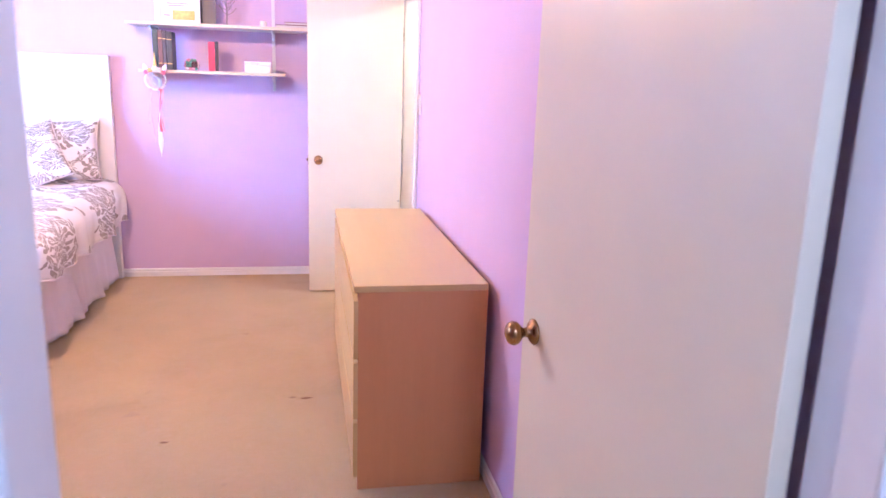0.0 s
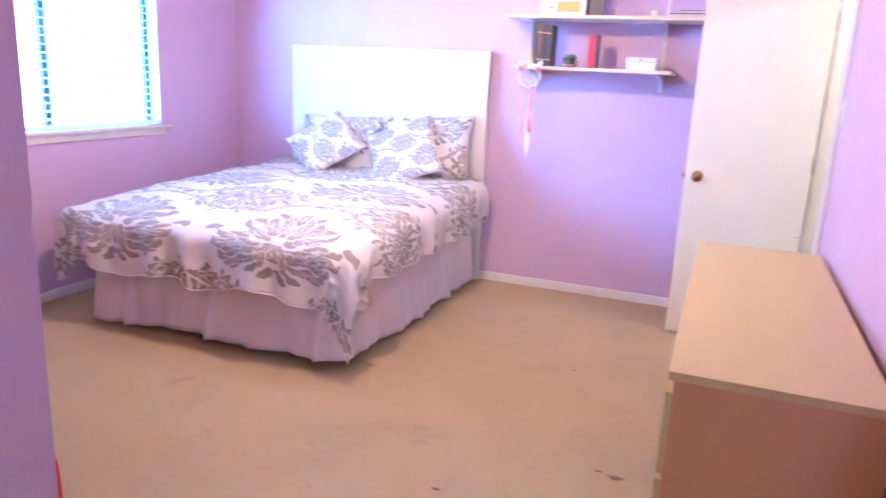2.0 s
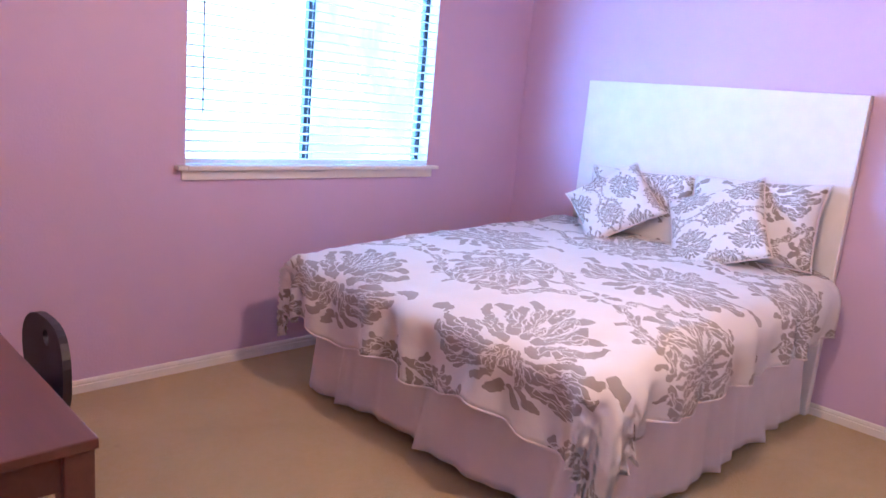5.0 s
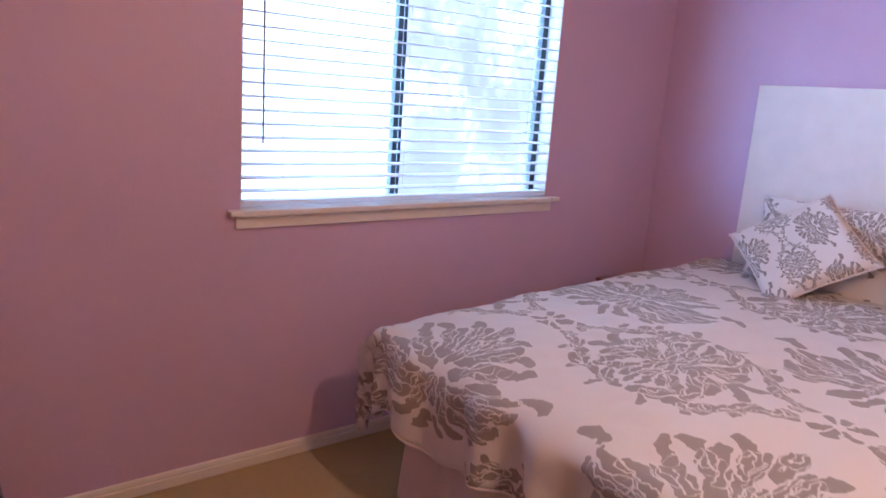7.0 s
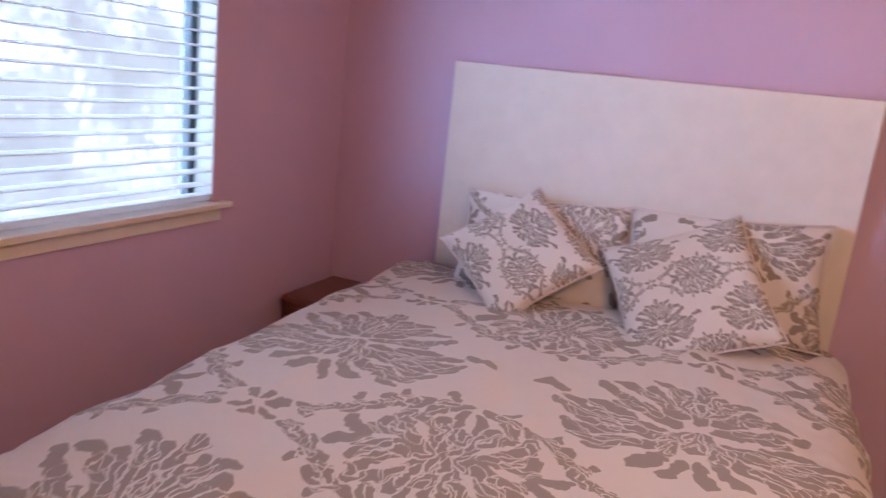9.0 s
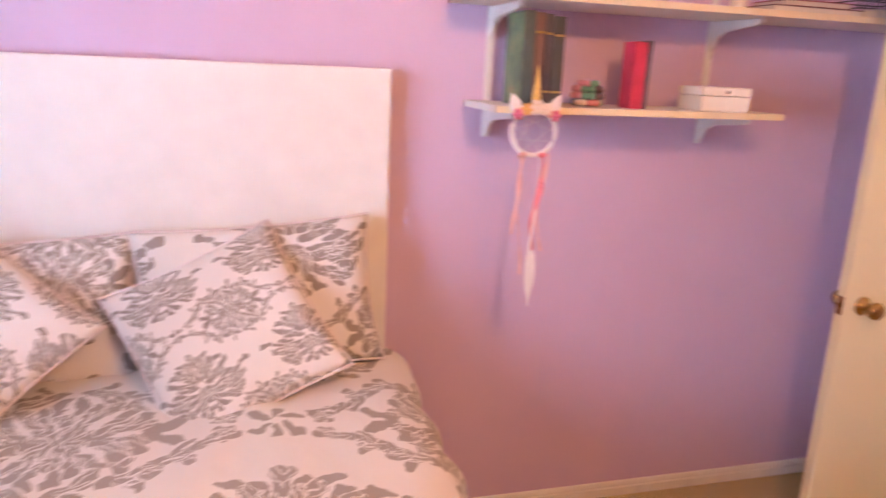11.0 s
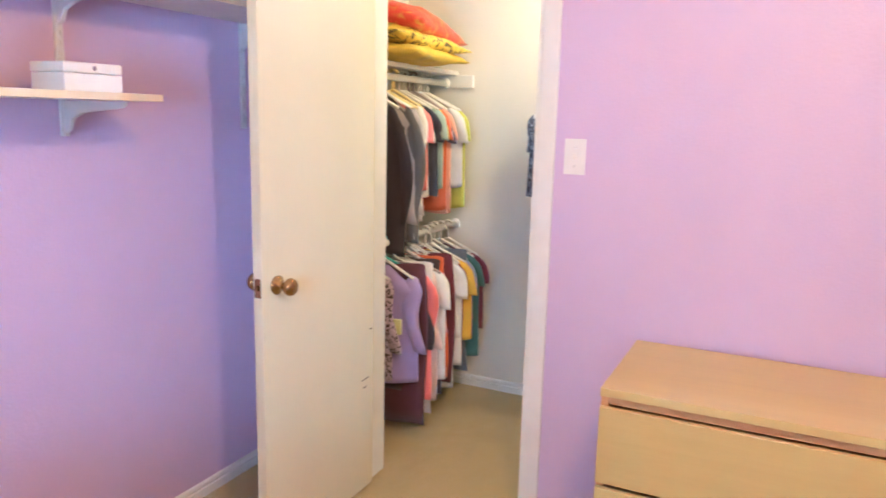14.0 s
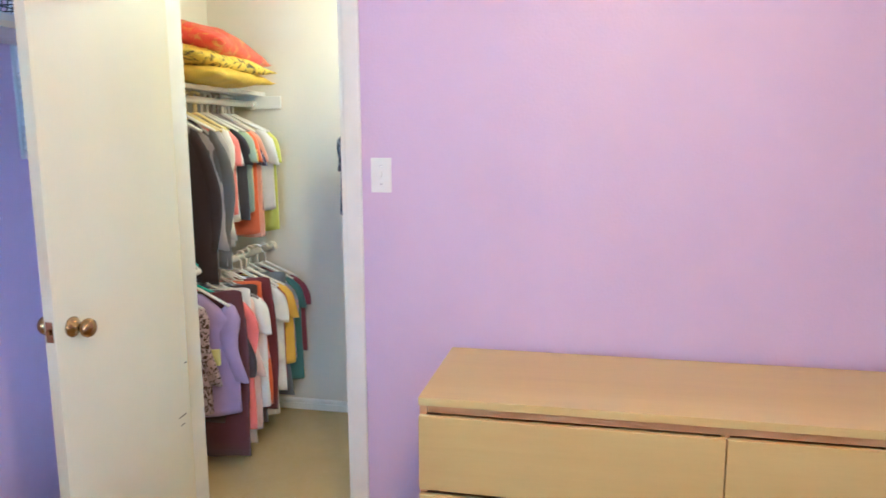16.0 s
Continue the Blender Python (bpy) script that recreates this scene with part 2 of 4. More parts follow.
DUVET = damask("white_grey_damask_cotton", 1.0, (0.75, 0.725, 0.715), (0.325, 0.29, 0.265), (-2.84, 1.63))
SHAM = damask("large_grey_damask_cotton", 0.62, (0.76, 0.735, 0.73), (0.285, 0.25, 0.23), (0.55, 0.30))
PILLOW = damask("small_grey_damask_cotton", 0.30, (0.76, 0.735, 0.73), (0.265, 0.235, 0.22), (0.05, 0.02))


# ---- building helpers ----
def part(name, bm, material, parent=None, label="", smooth=False):
    """Links a bmesh as one mesh object, under a thing or a part."""
    me = bpy.data.meshes.new(name)
    bm.to_mesh(me)
    bm.free()
    me.materials.append(material)
    if smooth:
        for p in me.polygons:
            p.use_smooth = True
    ob = new(name, me)
    if parent:
        ob.parent = parent
    if label:
        ob["label"] = label
    return ob


def share(name, ob, parent, m):
    """One more object on the mesh of ob."""
    o = new(name, ob.data)
    o.parent = parent
    o.matrix_basis = m
    return o


def thing(name, x=0.0, y=0.0, z=0.0, rz=0.0, label="", category="", group="", kind=""):
    e = new(name)
    e.matrix_world = pose(x, y, z, 0, 0, rz)
    return tagged(e, label, category, group, kind)


def block(lo, hi, bev=0.003, seg=2, bm=None):
    """A box between two corners with softened edges."""
    b = bmesh.new()
    bmesh.ops.create_cube(b, size=1.0)
    for v in b.verts:
        v.co = Vector([(lo[i] + hi[i]) / 2 + v.co[i] * (hi[i] - lo[i]) for i in range(3)])
    if bev:
        bmesh.ops.bevel(b, geom=list(b.edges), offset=bev, segments=seg, affect="EDGES", profile=0.6)
    return merge(bm, b)


def merge(bm, b):
    if bm is None:
        return b
    me = bpy.data.meshes.new("tmp")
    b.to_mesh(me)
    b.free()
    bm.from_mesh(me)
    bpy.data.meshes.remove(me)
    return bm


def moved(b, m):
    bmesh.ops.transform(b, matrix=m, verts=b.verts)
    return b


def lathe(profile, segs=24, bm=None, m=None):
    """A turned body: profile is (radius, height) from bottom to top."""
    b = bmesh.new()
    rings = []
    for r, h in profile:
        rings.append([b.verts.new((r * math.cos(2 * math.pi * k / segs), r * math.sin(2 * math.pi * k / segs), h)) for k in range(segs)])
    for a, c in zip(rings, rings[1:]):
        for k in range(segs):
            b.faces.new((a[k], a[(k + 1) % segs], c[(k + 1) % segs], c[k]))
    b.faces.new(rings[0][::-1])
    b.faces.new(rings[-1])
    if m is not None:
        moved(b, m)
    return merge(bm, b)


def loft(rings, closed=True, caps=True):
    """A skin through rings of equal length."""
    b = bmesh.new()
    vs = [[b.verts.new(p) for p in ring] for ring in rings]
    n = len(vs[0])
    for a, c in zip(vs, vs[1:]):
        for k in range(n if closed else n - 1):
            b.faces.new((a[k], a[(k + 1) % n], c[(k + 1) % n], c[k]))
    if caps and closed:
        b.faces.new(vs[0][::-1])
        b.faces.new(vs[-1])
    bmesh.ops.recalc_face_normals(b, faces=b.faces)
    return b


def tube(points, radius, segs=8, bm=None):
    """A round bar along a line of points."""
    pts = [Vector(p) for p in points]
    rings = []
    for i, p in enumerate(pts):
        d = (pts[min(i + 1, len(pts) - 1)] - pts[max(i - 1, 0)]).normalized()
        a = d.cross(Vector((0, 0, 1)) if abs(d.z) < 0.9 else Vector((1, 0, 0))).normalized()
        c = d.cross(a)
        r = radius[i] if isinstance(radius, (list, tuple)) else radius
        rings.append([p + (a * math.cos(2 * math.pi * k / segs) + c * math.sin(2 * math.pi * k / segs)) * r for k in range(segs)])
    return merge(bm, loft(rings))


def prism(profile, a, c, bm=None):
    """A profile of (out, up) swept in plan from a to c; out points to the left of the way."""
    d = (Vector((*c, 0)) - Vector((*a, 0))).normalized()
    o = Vector((-d.y, d.x, 0))
    rings = [[Vector((*p, 0)) + o * q[0] + Vector((0, 0, q[1])) for q in profile] for p in (a, c)]
    return merge(bm, loft(rings))


# ---- structure ----
XW, YN, H = -4.12, 3.14, 2.44
S = dict(kind="structure")
tagged(part("floor", block((-4.3, -3.9, -0.1), (1.35, 3.3, 0), 0), CARPET), "tan cut-pile carpet, worn and lightly stained", "floor", **S)
tagged(part("ceiling", block((-4.3, -3.9, H), (1.35, 3.3, H + 0.1), 0), CEIL), "plain white ceiling", "ceiling", **S)

# window wall with its opening
WY0, WY1, WZ0, WZ1 = 0.775, 2.30, 0.985, 2.12
b = block((XW - 0.15, -0.90, 0), (XW, WY0, H), 0)
block((XW - 0.15, WY1, 0), (XW, YN, H), 0, bm=b)
block((XW - 0.15, WY0, 0), (XW, WY1, WZ0), 0, bm=b)
block((XW - 0.15, WY0, WZ1), (XW, WY1, H), 0, bm=b)
tagged(part("wall_west", b, LILAC), "lilac painted wall around the window", "wall", **S)
tagged(part("wall_north", block((XW - 0.15, YN, 0), (0.12, YN + 0.12, H), 0), LILAC), "lilac painted wall behind the bed", "wall", **S)
# wall with the closet doorway
CY0, CY1, DH = 1.972, 2.655, 2.05
b = block((0, -1.65, 0), (0.12, CY0, H), 0)
block((0, CY1, 0), (0.12, YN, H), 0, bm=b)
block((0, CY0, DH), (0.12, CY1, H), 0, bm=b)
tagged(part("wall_east", b, LILAC), "lilac painted wall with the closet doorway", "wall", **S)
# wall block beside the entry
b = block((XW - 0.15, -0.90, 0), (-1.70, -0.78, H), 0)
block((-1.70, -1.65, 0), (-1.58, -0.78, H), 0, bm=b)
tagged(part("wall_south", b, LILAC), "lilac painted wall that turns a corner", "wall", **S)
EX0, EX1 = -0.948, -0.02
b = block((-1.70, -1.77, 0), (EX0, -1.65, H), 0)
block((EX1, -1.77, 0), (0.12, -1.65, H), 0, bm=b)
block((EX0, -1.77, DH), (EX1, -1.65, H), 0, bm=b)
tagged(part("wall_entry", b, LILAC), "lilac painted wall with the entry doorway", "wall", **S)
b = block((-2.0, -3.9, 0), (0.9, -3.78, H), 0)
block((-2.12, -3.78, 0), (-2.0, -1.77, H), 0, bm=b)
block((0.9, -3.78, 0), (1.02, -1.77, H), 0, bm=b)
block((-2.0, -1.772, 0), (-1.70, -1.65, H), 0, bm=b)
block((0.12, -1.772, 0), (0.9, -1.65, H), 0, bm=b)
tagged(part("wall_hall", b, CREAM), "plain cream hallway walls", "wall", **S)
for nm, lo, hi in (("back", (1.20, 0.83, 0), (1.32, YN + 0.12, H)), ("end", (0.12, YN, 0), (1.20, YN + 0.12, H)), ("far_end", (0.12, 0.83, 0), (1.20, 0.95, H)),
                   ("front", (0.121, 0.95, 0), (0.126, CY0, H)), ("front_side", (0.121, CY1, 0), (0.126, YN, H))):
    tagged(part("wall_closet_" + nm, block(lo, hi, 0), CREAM), "plain cream closet wall", "wall", **S)

BASE = [(0, 0), (0.013, 0), (0.013, 0.034), (0.007, 0.038), (0.011, 0.044), (0.008, 0.055), (0.003, 0.060), (0, 0.060)]
for a, c in (((0, YN), (XW, YN)), ((XW, YN), (XW, -0.78)), ((XW, -0.78), (-1.58, -0.78)), ((-1.58, -0.78), (-1.58, -1.65)),
             ((0, -1.65), (0, CY0 - 0.06)), ((0, CY1 + 0.06), (0, YN)), ((1.20, 0.95), (1.20, YN)), ((1.20, YN), (0.126, YN))):
    tagged(part("baseboard", prism(BASE, a, c), TRIM), "white painted wooden baseboard", "baseboard", "baseboards", "structure")


def casing(name, axis, at, a, c, top, out, depth, label):
    """A door lining with a flat casing on the room side. axis 'x': the wall faces along x."""
    def put(l0, l1, z0, z1, d0, d1):
        if axis == "x":
            return (min(d0, d1), l0, z0), (max(d0, d1), l1, z1)
        return (l0, min(d0, d1), z0), (l1, max(d0, d1), z1)
    t = thing(name, label=label, category="door frame", kind="structure")
    w = 0.058
    for l0, l1, z0, z1 in ((a - w, a, 0, top + w), (c, c + w, 0, top + w), (a, c, top, top + w)):
        part("casing", block(*put(l0, l1, z0, z1, at, at + out * 0.016), 0.005), TRIM, t)
    for l0, l1, z0, z1 in ((a, a + 0.018, 0, top), (c - 0.018, c, 0, top), (a + 0.018, c - 0.018, top - 0.018, top)):
        part("jamb", block(*put(l0, l1, z0, z1, at - out * 0.001, at - out * depth), 0.002), TRIM, t)
    return t


for x, y, r in ((-0.675, 0.815, 0.022), (-1.965, 1.33, 0.018), (-0.74, 0.83, 0.012), (-1.25, 0.45, 0.014), (-1.02, 1.75, 0.013)):
    b = bmesh.new()
    ring = [b.verts.new((x + r * (1.5 + 0.5 * math.sin(k * 2.1 + x)) * math.cos(k * math.pi / 8), y + r * 0.5 * (1 + 0.4 * math.sin(k * 1.7 + y)) * math.sin(k * math.pi / 8), 0.0045)) for k in range(16)]
    b.faces.new(ring)
    tagged(part("carpet_stain", b, plain("carpet_stain_brown", (0.26, 0.15, 0.075), 0.95, vary=0.3, scale=120, bump=0.6, fine=260)), "small dark stain in the tan carpet", "stain", "carpet stains", "structure")
casing("door_frame_closet", "x", 0, CY0, CY1, DH, -1, 0.128, "white painted closet doorway frame")
casing("door_frame_entry", "y", -1.65, EX0, EX1, DH, 1, 0.118, "white painted entry doorway frame")
casing("door_frame_hall", "y", -1.772, EX0, EX1, DH, -1, 0.002, "white painted casing on the hallway side")


SCUFF = plain("dark_scuff", (0.10, 0.07, 0.05), 0.8)


def knob(parent, m):
    k = part("door_knob", moved(lathe([(0.030, 0), (0.031, 0.004), (0.024, 0.010), (0.012, 0.014), (0.011, 0.030), (0.018, 0.036),
             (0.026, 0.044), (0.0285, 0.054), (0.025, 0.063), (0.015, 0.069), (0.005, 0.071)], 24), m), BRASS, parent, "aged brass round knob", smooth=True)
    return k


def door_leaf(name, width, m, label, kz=0.945):
    """A flush door, hinge edge at its origin, leaf along +x, thickness along +y."""
    t = thing(name, label=label, category="door", kind="structure")
    part("leaf", block((0.003, 0, 0.012), (width, 0.035, 2.03), 0.002), DOOR, t)
    kx = width - 0.068
    knob(t, pose(kx, 0, kz, 90, 0, 0))
    knob(t, pose(kx, 0.035, kz, -90, 0, 0))
    part("latch_plate", block((width - 0.001, 0.006, kz - 0.03), (width + 0.002, 0.029, kz + 0.03), 0.001), BRASS, t)
    part("latch", block((width + 0.002, 0.012, kz - 0.007), (width + 0.012, 0.023, kz + 0.008), 0.002), BRASS, t)
    for z in (0.25, 1.05, 1.80) if kz > 0.93 else ():
        part("hinge", tube([(-0.001, -0.004, z - 0.045), (-0.001, -0.004, z + 0.045)], 0.006), BRASS, t)
    if kz > 0.93:
        for x0, x1, z, a in ((0.035, 0.085, 0.47, 12), (0.012, 0.030, 0.66, -5), (0.05, 0.075, 0.44, 25)):
            part("scuff_mark", moved(block((x0, 0.0352, -0.002), (x1, 0.0356, 0.002), 0), Matrix.Translation((0, 0, z)) @ pose(0, 0, 0, 0, a * 0.2, 0)), SCUFF, t, "dark scuff mark")
    t.matrix_world = m
    return t


# closet door stands open square to its wall, entry door folded back along the wall
door_leaf("door_closet", 0.645, Matrix.Translation((-0.004, 2.645, 0)) @ pose(0, 0, 0, 0, 0, 180), "ivory flush closet door standing open")
door_leaf("door_entry", 0.83, Matrix.Translation((-0.045, -1.640, 0)) @ pose(0, 0, 0, 0, 0, 95.5), "ivory flush entry door standing open", 0.915)

# light switch
t = thing("light_switch", -0.0005, 1.847, 1.355, label="white plastic light switch plate on the wall", category="light switch")
part("plate", block((-0.006, -0.036, -0.058), (0, 0.036, 0.058), 0.003), WHITE, t)
part("toggle", moved(block((-0.012, -0.005, -0.010), (0, 0.005, 0.010), 0.002), pose(-0.005, 0, 0, 0, 20, 0)), TRIM, t)
for z in (-0.03, 0.03):
    part("screw", moved(lathe([(0.003, 0), (0.003, 0.001), (0.001, 0.0015)], 10), pose(-0.006, 0, z, 0, -90, 0)), CHROME, t)

# ---- window ----
FX = XW - 0.135
t = thing("window_1", label="dark framed sliding window behind white blinds", category="window", kind="structure")
ym = 1.485
for nm, lo, hi in (("window_frame", (FX, WY0, WZ0), (FX + 0.05, WY0 + 0.04, WZ1)), ("window_frame", (FX, WY1 - 0.032, WZ0), (FX + 0.05, WY1, WZ1)),
                   ("window_frame", (FX, WY0 + 0.04, WZ0), (FX + 0.05, WY1 - 0.032, WZ0 + 0.026)), ("window_frame", (FX, WY0 + 0.04, WZ1 - 0.04), (FX + 0.05, WY1 - 0.032, WZ1)),
                   ("mullion", (FX + 0.004, ym - 0.022, WZ0 + 0.026), (FX + 0.046, ym + 0.022, WZ1 - 0.04))):
    part(nm, block(lo, hi, 0.003), BRONZE, t)
gn = Nodes("window_glass")
gn.set((0.95, 0.98, 1.0), 0.0, **{"Transmission Weight": 1.0, "IOR": 1.45})
for y0, y1 in ((WY0 + 0.04, ym - 0.022), (ym + 0.022, WY1 - 0.032)):
    g = part("pane", block((FX + 0.02, y0, WZ0 + 0.026), (FX + 0.024, y1, WZ1 - 0.04), 0), gn.m, t)
    g.visible_shadow = False
part("window_sill", block((XW - 0.088, WY0 - 0.001, WZ0), (XW + 0.045, WY1 + 0.001, WZ0 + 0.022), 0.005), TRIM, t)
for lo, hi in (((XW - 0.084, WY0 + 0.0003, WZ0 + 0.0225), (XW - 0.001, WY0 + 0.0035, WZ1 - 0.0005)), ((XW - 0.084, WY1 - 0.0035, WZ0 + 0.0225), (XW - 0.001, WY1 - 0.0003, WZ1 - 0.0005))):
    part("reveal_lining", block(lo, hi, 0.0005), TRIM, t)
part("sill_horn", block((XW + 0.0005, WY0 - 0.05, WZ0 + 0.001), (XW + 0.044, WY0 - 0.0012, WZ0 + 0.0215), 0.005), TRIM, t)
part("sill_horn", block((XW + 0.0005, WY1 + 0.0012, WZ0 + 0.001), (XW + 0.044, WY1 + 0.06, WZ0 + 0.0215), 0.005), TRIM, t)
part("apron", block((XW, WY0 - 0.02, WZ0 - 0.048), (XW + 0.016, WY1 + 0.03, WZ0 - 0.0005), 0.004), TRIM, t)

BX = XW - 0.029
t = thing("window_blind", label="white horizontal slat blind, slats open, hanging in the window", category="window blind")
part("headrail", block((BX - 0.03, WY0 + 0.006, WZ1 - 0.05), (BX + 0.03, WY1 - 0.006, WZ1 - 0.001), 0.004), BLIND, t)
BL0, BL1 = WY0 + 0.006, WY1 - 0.004
first = None
for i in range(22):
    z = 1.068 + i * 0.0475
    if z > WZ1 - 0.07:
        break
    if first is None:
        rings = []
        for y in np.linspace(BL0, BL1, 9):
            rings.append([(u, y, 0.0013 * s + 0.004 * (1 - (u / 0.026) ** 2)) for s, us in ((1, (-0.026, -0.013, 0, 0.013, 0.026)), (-1, (0.026, 0.013, 0, -0.013, -0.026))) for u in us])
        first = part("slat", loft(rings), BLIND, t)
        first.matrix_basis = pose(BX, 0, z, 0, 5, 0)
        prime = first
    else:
        share("slat", prime, t, pose(BX, 0, z, 0, 5 + random.uniform(-1.5, 1.5), random.uniform(-0.05, 0.05)))
part("bottom_rail", block((BX - 0.026, BL0, 1.012), (BX + 0.026, BL1, 1.034), 0.004), BLIND, t)
for y in (WY0 + 0.16, 1.465, WY1 - 0.16):
    for dx in (-0.027, 0.027):
        part("ladder_cord", tube([(BX + dx, y, 1.02), (BX + dx, y, WZ1 - 0.04)], 0.0012, 6), BLIND, t)
part("tilt_wand", tube([(BX + 0.034, 0.855, 1.24), (BX + 0.034, 0.853, 1.7), (BX + 0.034, 0.85, WZ1 - 0.03)], 0.004, 8), plain("grey_wand", (0.35, 0.37, 0.40), 0.3), t, "clear grey tilt wand")

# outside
n = Nodes("glowing_garden_daylight")
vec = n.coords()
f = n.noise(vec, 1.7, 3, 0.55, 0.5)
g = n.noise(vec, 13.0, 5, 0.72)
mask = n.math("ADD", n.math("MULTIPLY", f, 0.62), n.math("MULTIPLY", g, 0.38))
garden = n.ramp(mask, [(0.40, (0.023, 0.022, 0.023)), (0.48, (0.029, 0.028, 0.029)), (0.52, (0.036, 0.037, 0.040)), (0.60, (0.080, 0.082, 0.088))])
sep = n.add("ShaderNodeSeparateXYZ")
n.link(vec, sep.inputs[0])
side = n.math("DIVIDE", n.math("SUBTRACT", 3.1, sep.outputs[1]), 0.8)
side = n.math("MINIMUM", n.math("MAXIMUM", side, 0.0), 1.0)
# emission raised towards -y, out of view, to throw daylight on the bed wall
unseen_boost = n.math("DIVIDE", n.math("SUBTRACT", 2.2, sep.outputs[1]), 5.0)
unseen_boost = n.math("POWER", n.math("MINIMUM", n.math("MAXIMUM", unseen_boost, 0.0), 1.0), 2.0)
col = n.mix(side, garden, n.mix(unseen_boost, (0.50, 0.52, 0.60), (1.80, 2.45, 3.30)))
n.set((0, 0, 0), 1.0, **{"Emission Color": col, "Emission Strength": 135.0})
tagged(part("backdrop", block((-6.60, -14.0, -0.6), (-6.55, 6.5, 5.2), 0), n.m), "pale garden and sky outside the window, glowing stronger out of view to light the room", "backdrop", **S)
tagged(part("ground", block((-300, -300, -0.7), (300, 300, -0.6), 0), plain("pale_concrete", (0.45, 0.44, 0.42), 0.9)), "pale ground outside", "ground", **S)
b = block((-4.6, -4.0, 2.7), (1.6, 3.6, 2.8), 0)
tagged(part("roof", b, plain("roof_shingle", (0.12, 0.11, 0.10), 0.9)), "plain roof above the rooms", "roof", **S)

# ---- bed ----
BX0, BX1, BY0, BY1 = -3.625, -2.07, 1.215, 3.06
bed = thing("bed", (BX0 + BX1) / 2, (BY0 + BY1) / 2, 0, label="double bed with tall white headboard and pale skirt", category="bed")
cx, cy = (BX0 + BX1) / 2, (BY0 + BY1) / 2


def local(b):
    return moved(b, Matrix.Translation((-cx, -cy, 0)))


hb = part("headboard", local(block((-3.560, 3.075, 0.0), (-2.003, 3.125, 1.60), 0.008, 3)), WHITE, bed, "tall flat white headboard")
part("box_spring", local(block((BX0 + 0.02, BY0 + 0.02, 0.16), (BX1 - 0.02, BY1, 0.40), 0.03, 3)), SKIRT, bed)
part("mattress", local(block((BX0 + 0.01, BY0 + 0.01, 0.40), (BX1 - 0.01, BY1, 0.590), 0.05, 4)), WHITE, bed)
for x in (BX0 + 0.1, BX1 - 0.1):
    for y in (BY0 + 0.1, BY1 - 0.1):
        part("leg", local(block((x - 0.03, y - 0.03, 0), (x + 0.03, y + 0.03, 0.16), 0.004)), BRONZE, bed)


def skirt():
    """A gathered strip round three sides, rounding the two foot corners."""
    b = bmesh.new()
    r = 0.05
    line = []
    for k in range(90):
        line.append(((BX1, BY1 - 0.02 - k / 90 * (BY1 - 0.02 - BY0 - r)), (1, 0)))
    for k in range(9):
        a = -k / 8 * math.pi / 2
        line.append(((BX1 - r + r * math.cos(a), BY0 + r + r * math.sin(a)), (math.cos(a), math.sin(a))))
    for k in range(1, 75):
        line.append(((BX1 - r - k / 75 * (BX1 - BX0 - 2 * r), BY0), (0, -1)))
    for k in range(9):
        a = -math.pi / 2 - k / 8 * math.pi / 2
        line.append(((BX0 + r + r * math.cos(a), BY0 + r + r * math.sin(a)), (math.cos(a), math.sin(a))))
    for k in range(1, 90):
        line.append(((BX0, BY0 + r + k / 90 * (BY1 - 0.02 - BY0 - r)), (-1, 0)))
    s, prev, cols, rows = 0.0, line[0][0], [], 12
    for (x, y), (ox, oy) in line:
        s += math.hypot(x - prev[0], y - prev[1])
        prev = (x, y)
        fold = 0.45 * math.sin(s * 8 + 1.3 * math.sin(s * 3.1)) + 0.35 * math.sin(s * 21 + 2 * math.sin(s * 2.2)) + 0.2 * math.sin(s * 47)
        pleat = sum(math.exp(-((s - c) / 0.022) ** 2) for c in (0.55, 1.0, 1.9, 2.55, 3.1, 4.2))
        col = []
        for j in range(rows + 1):
            f = j / rows
            out = 0.010 + (0.003 + 0.026 * f) * fold + 0.030 * f + 0.05 * f * pleat
            z = 0.43 - f * (0.395 + 0.010 * math.sin(s * 6.3) + 0.012 * math.sin(s * 2.3) - 0.012 * pleat)
            col.append(b.verts.new((x + ox * out - cx, y + oy * out - cy, max(z, 0.008))))
        cols.append(col)
    for p, q in zip(cols, cols[1:]):
        for j in range(rows):
            b.faces.new((p[j], q[j], q[j + 1], p[j + 1]))
    return b


sk = part("bed_skirt", skirt(), SKIRT, bed, "pale gathered cotton bed skirt", smooth=True)
sk.modifiers.new("thick", "SOLIDIFY").thickness = 0.003


HEM = []


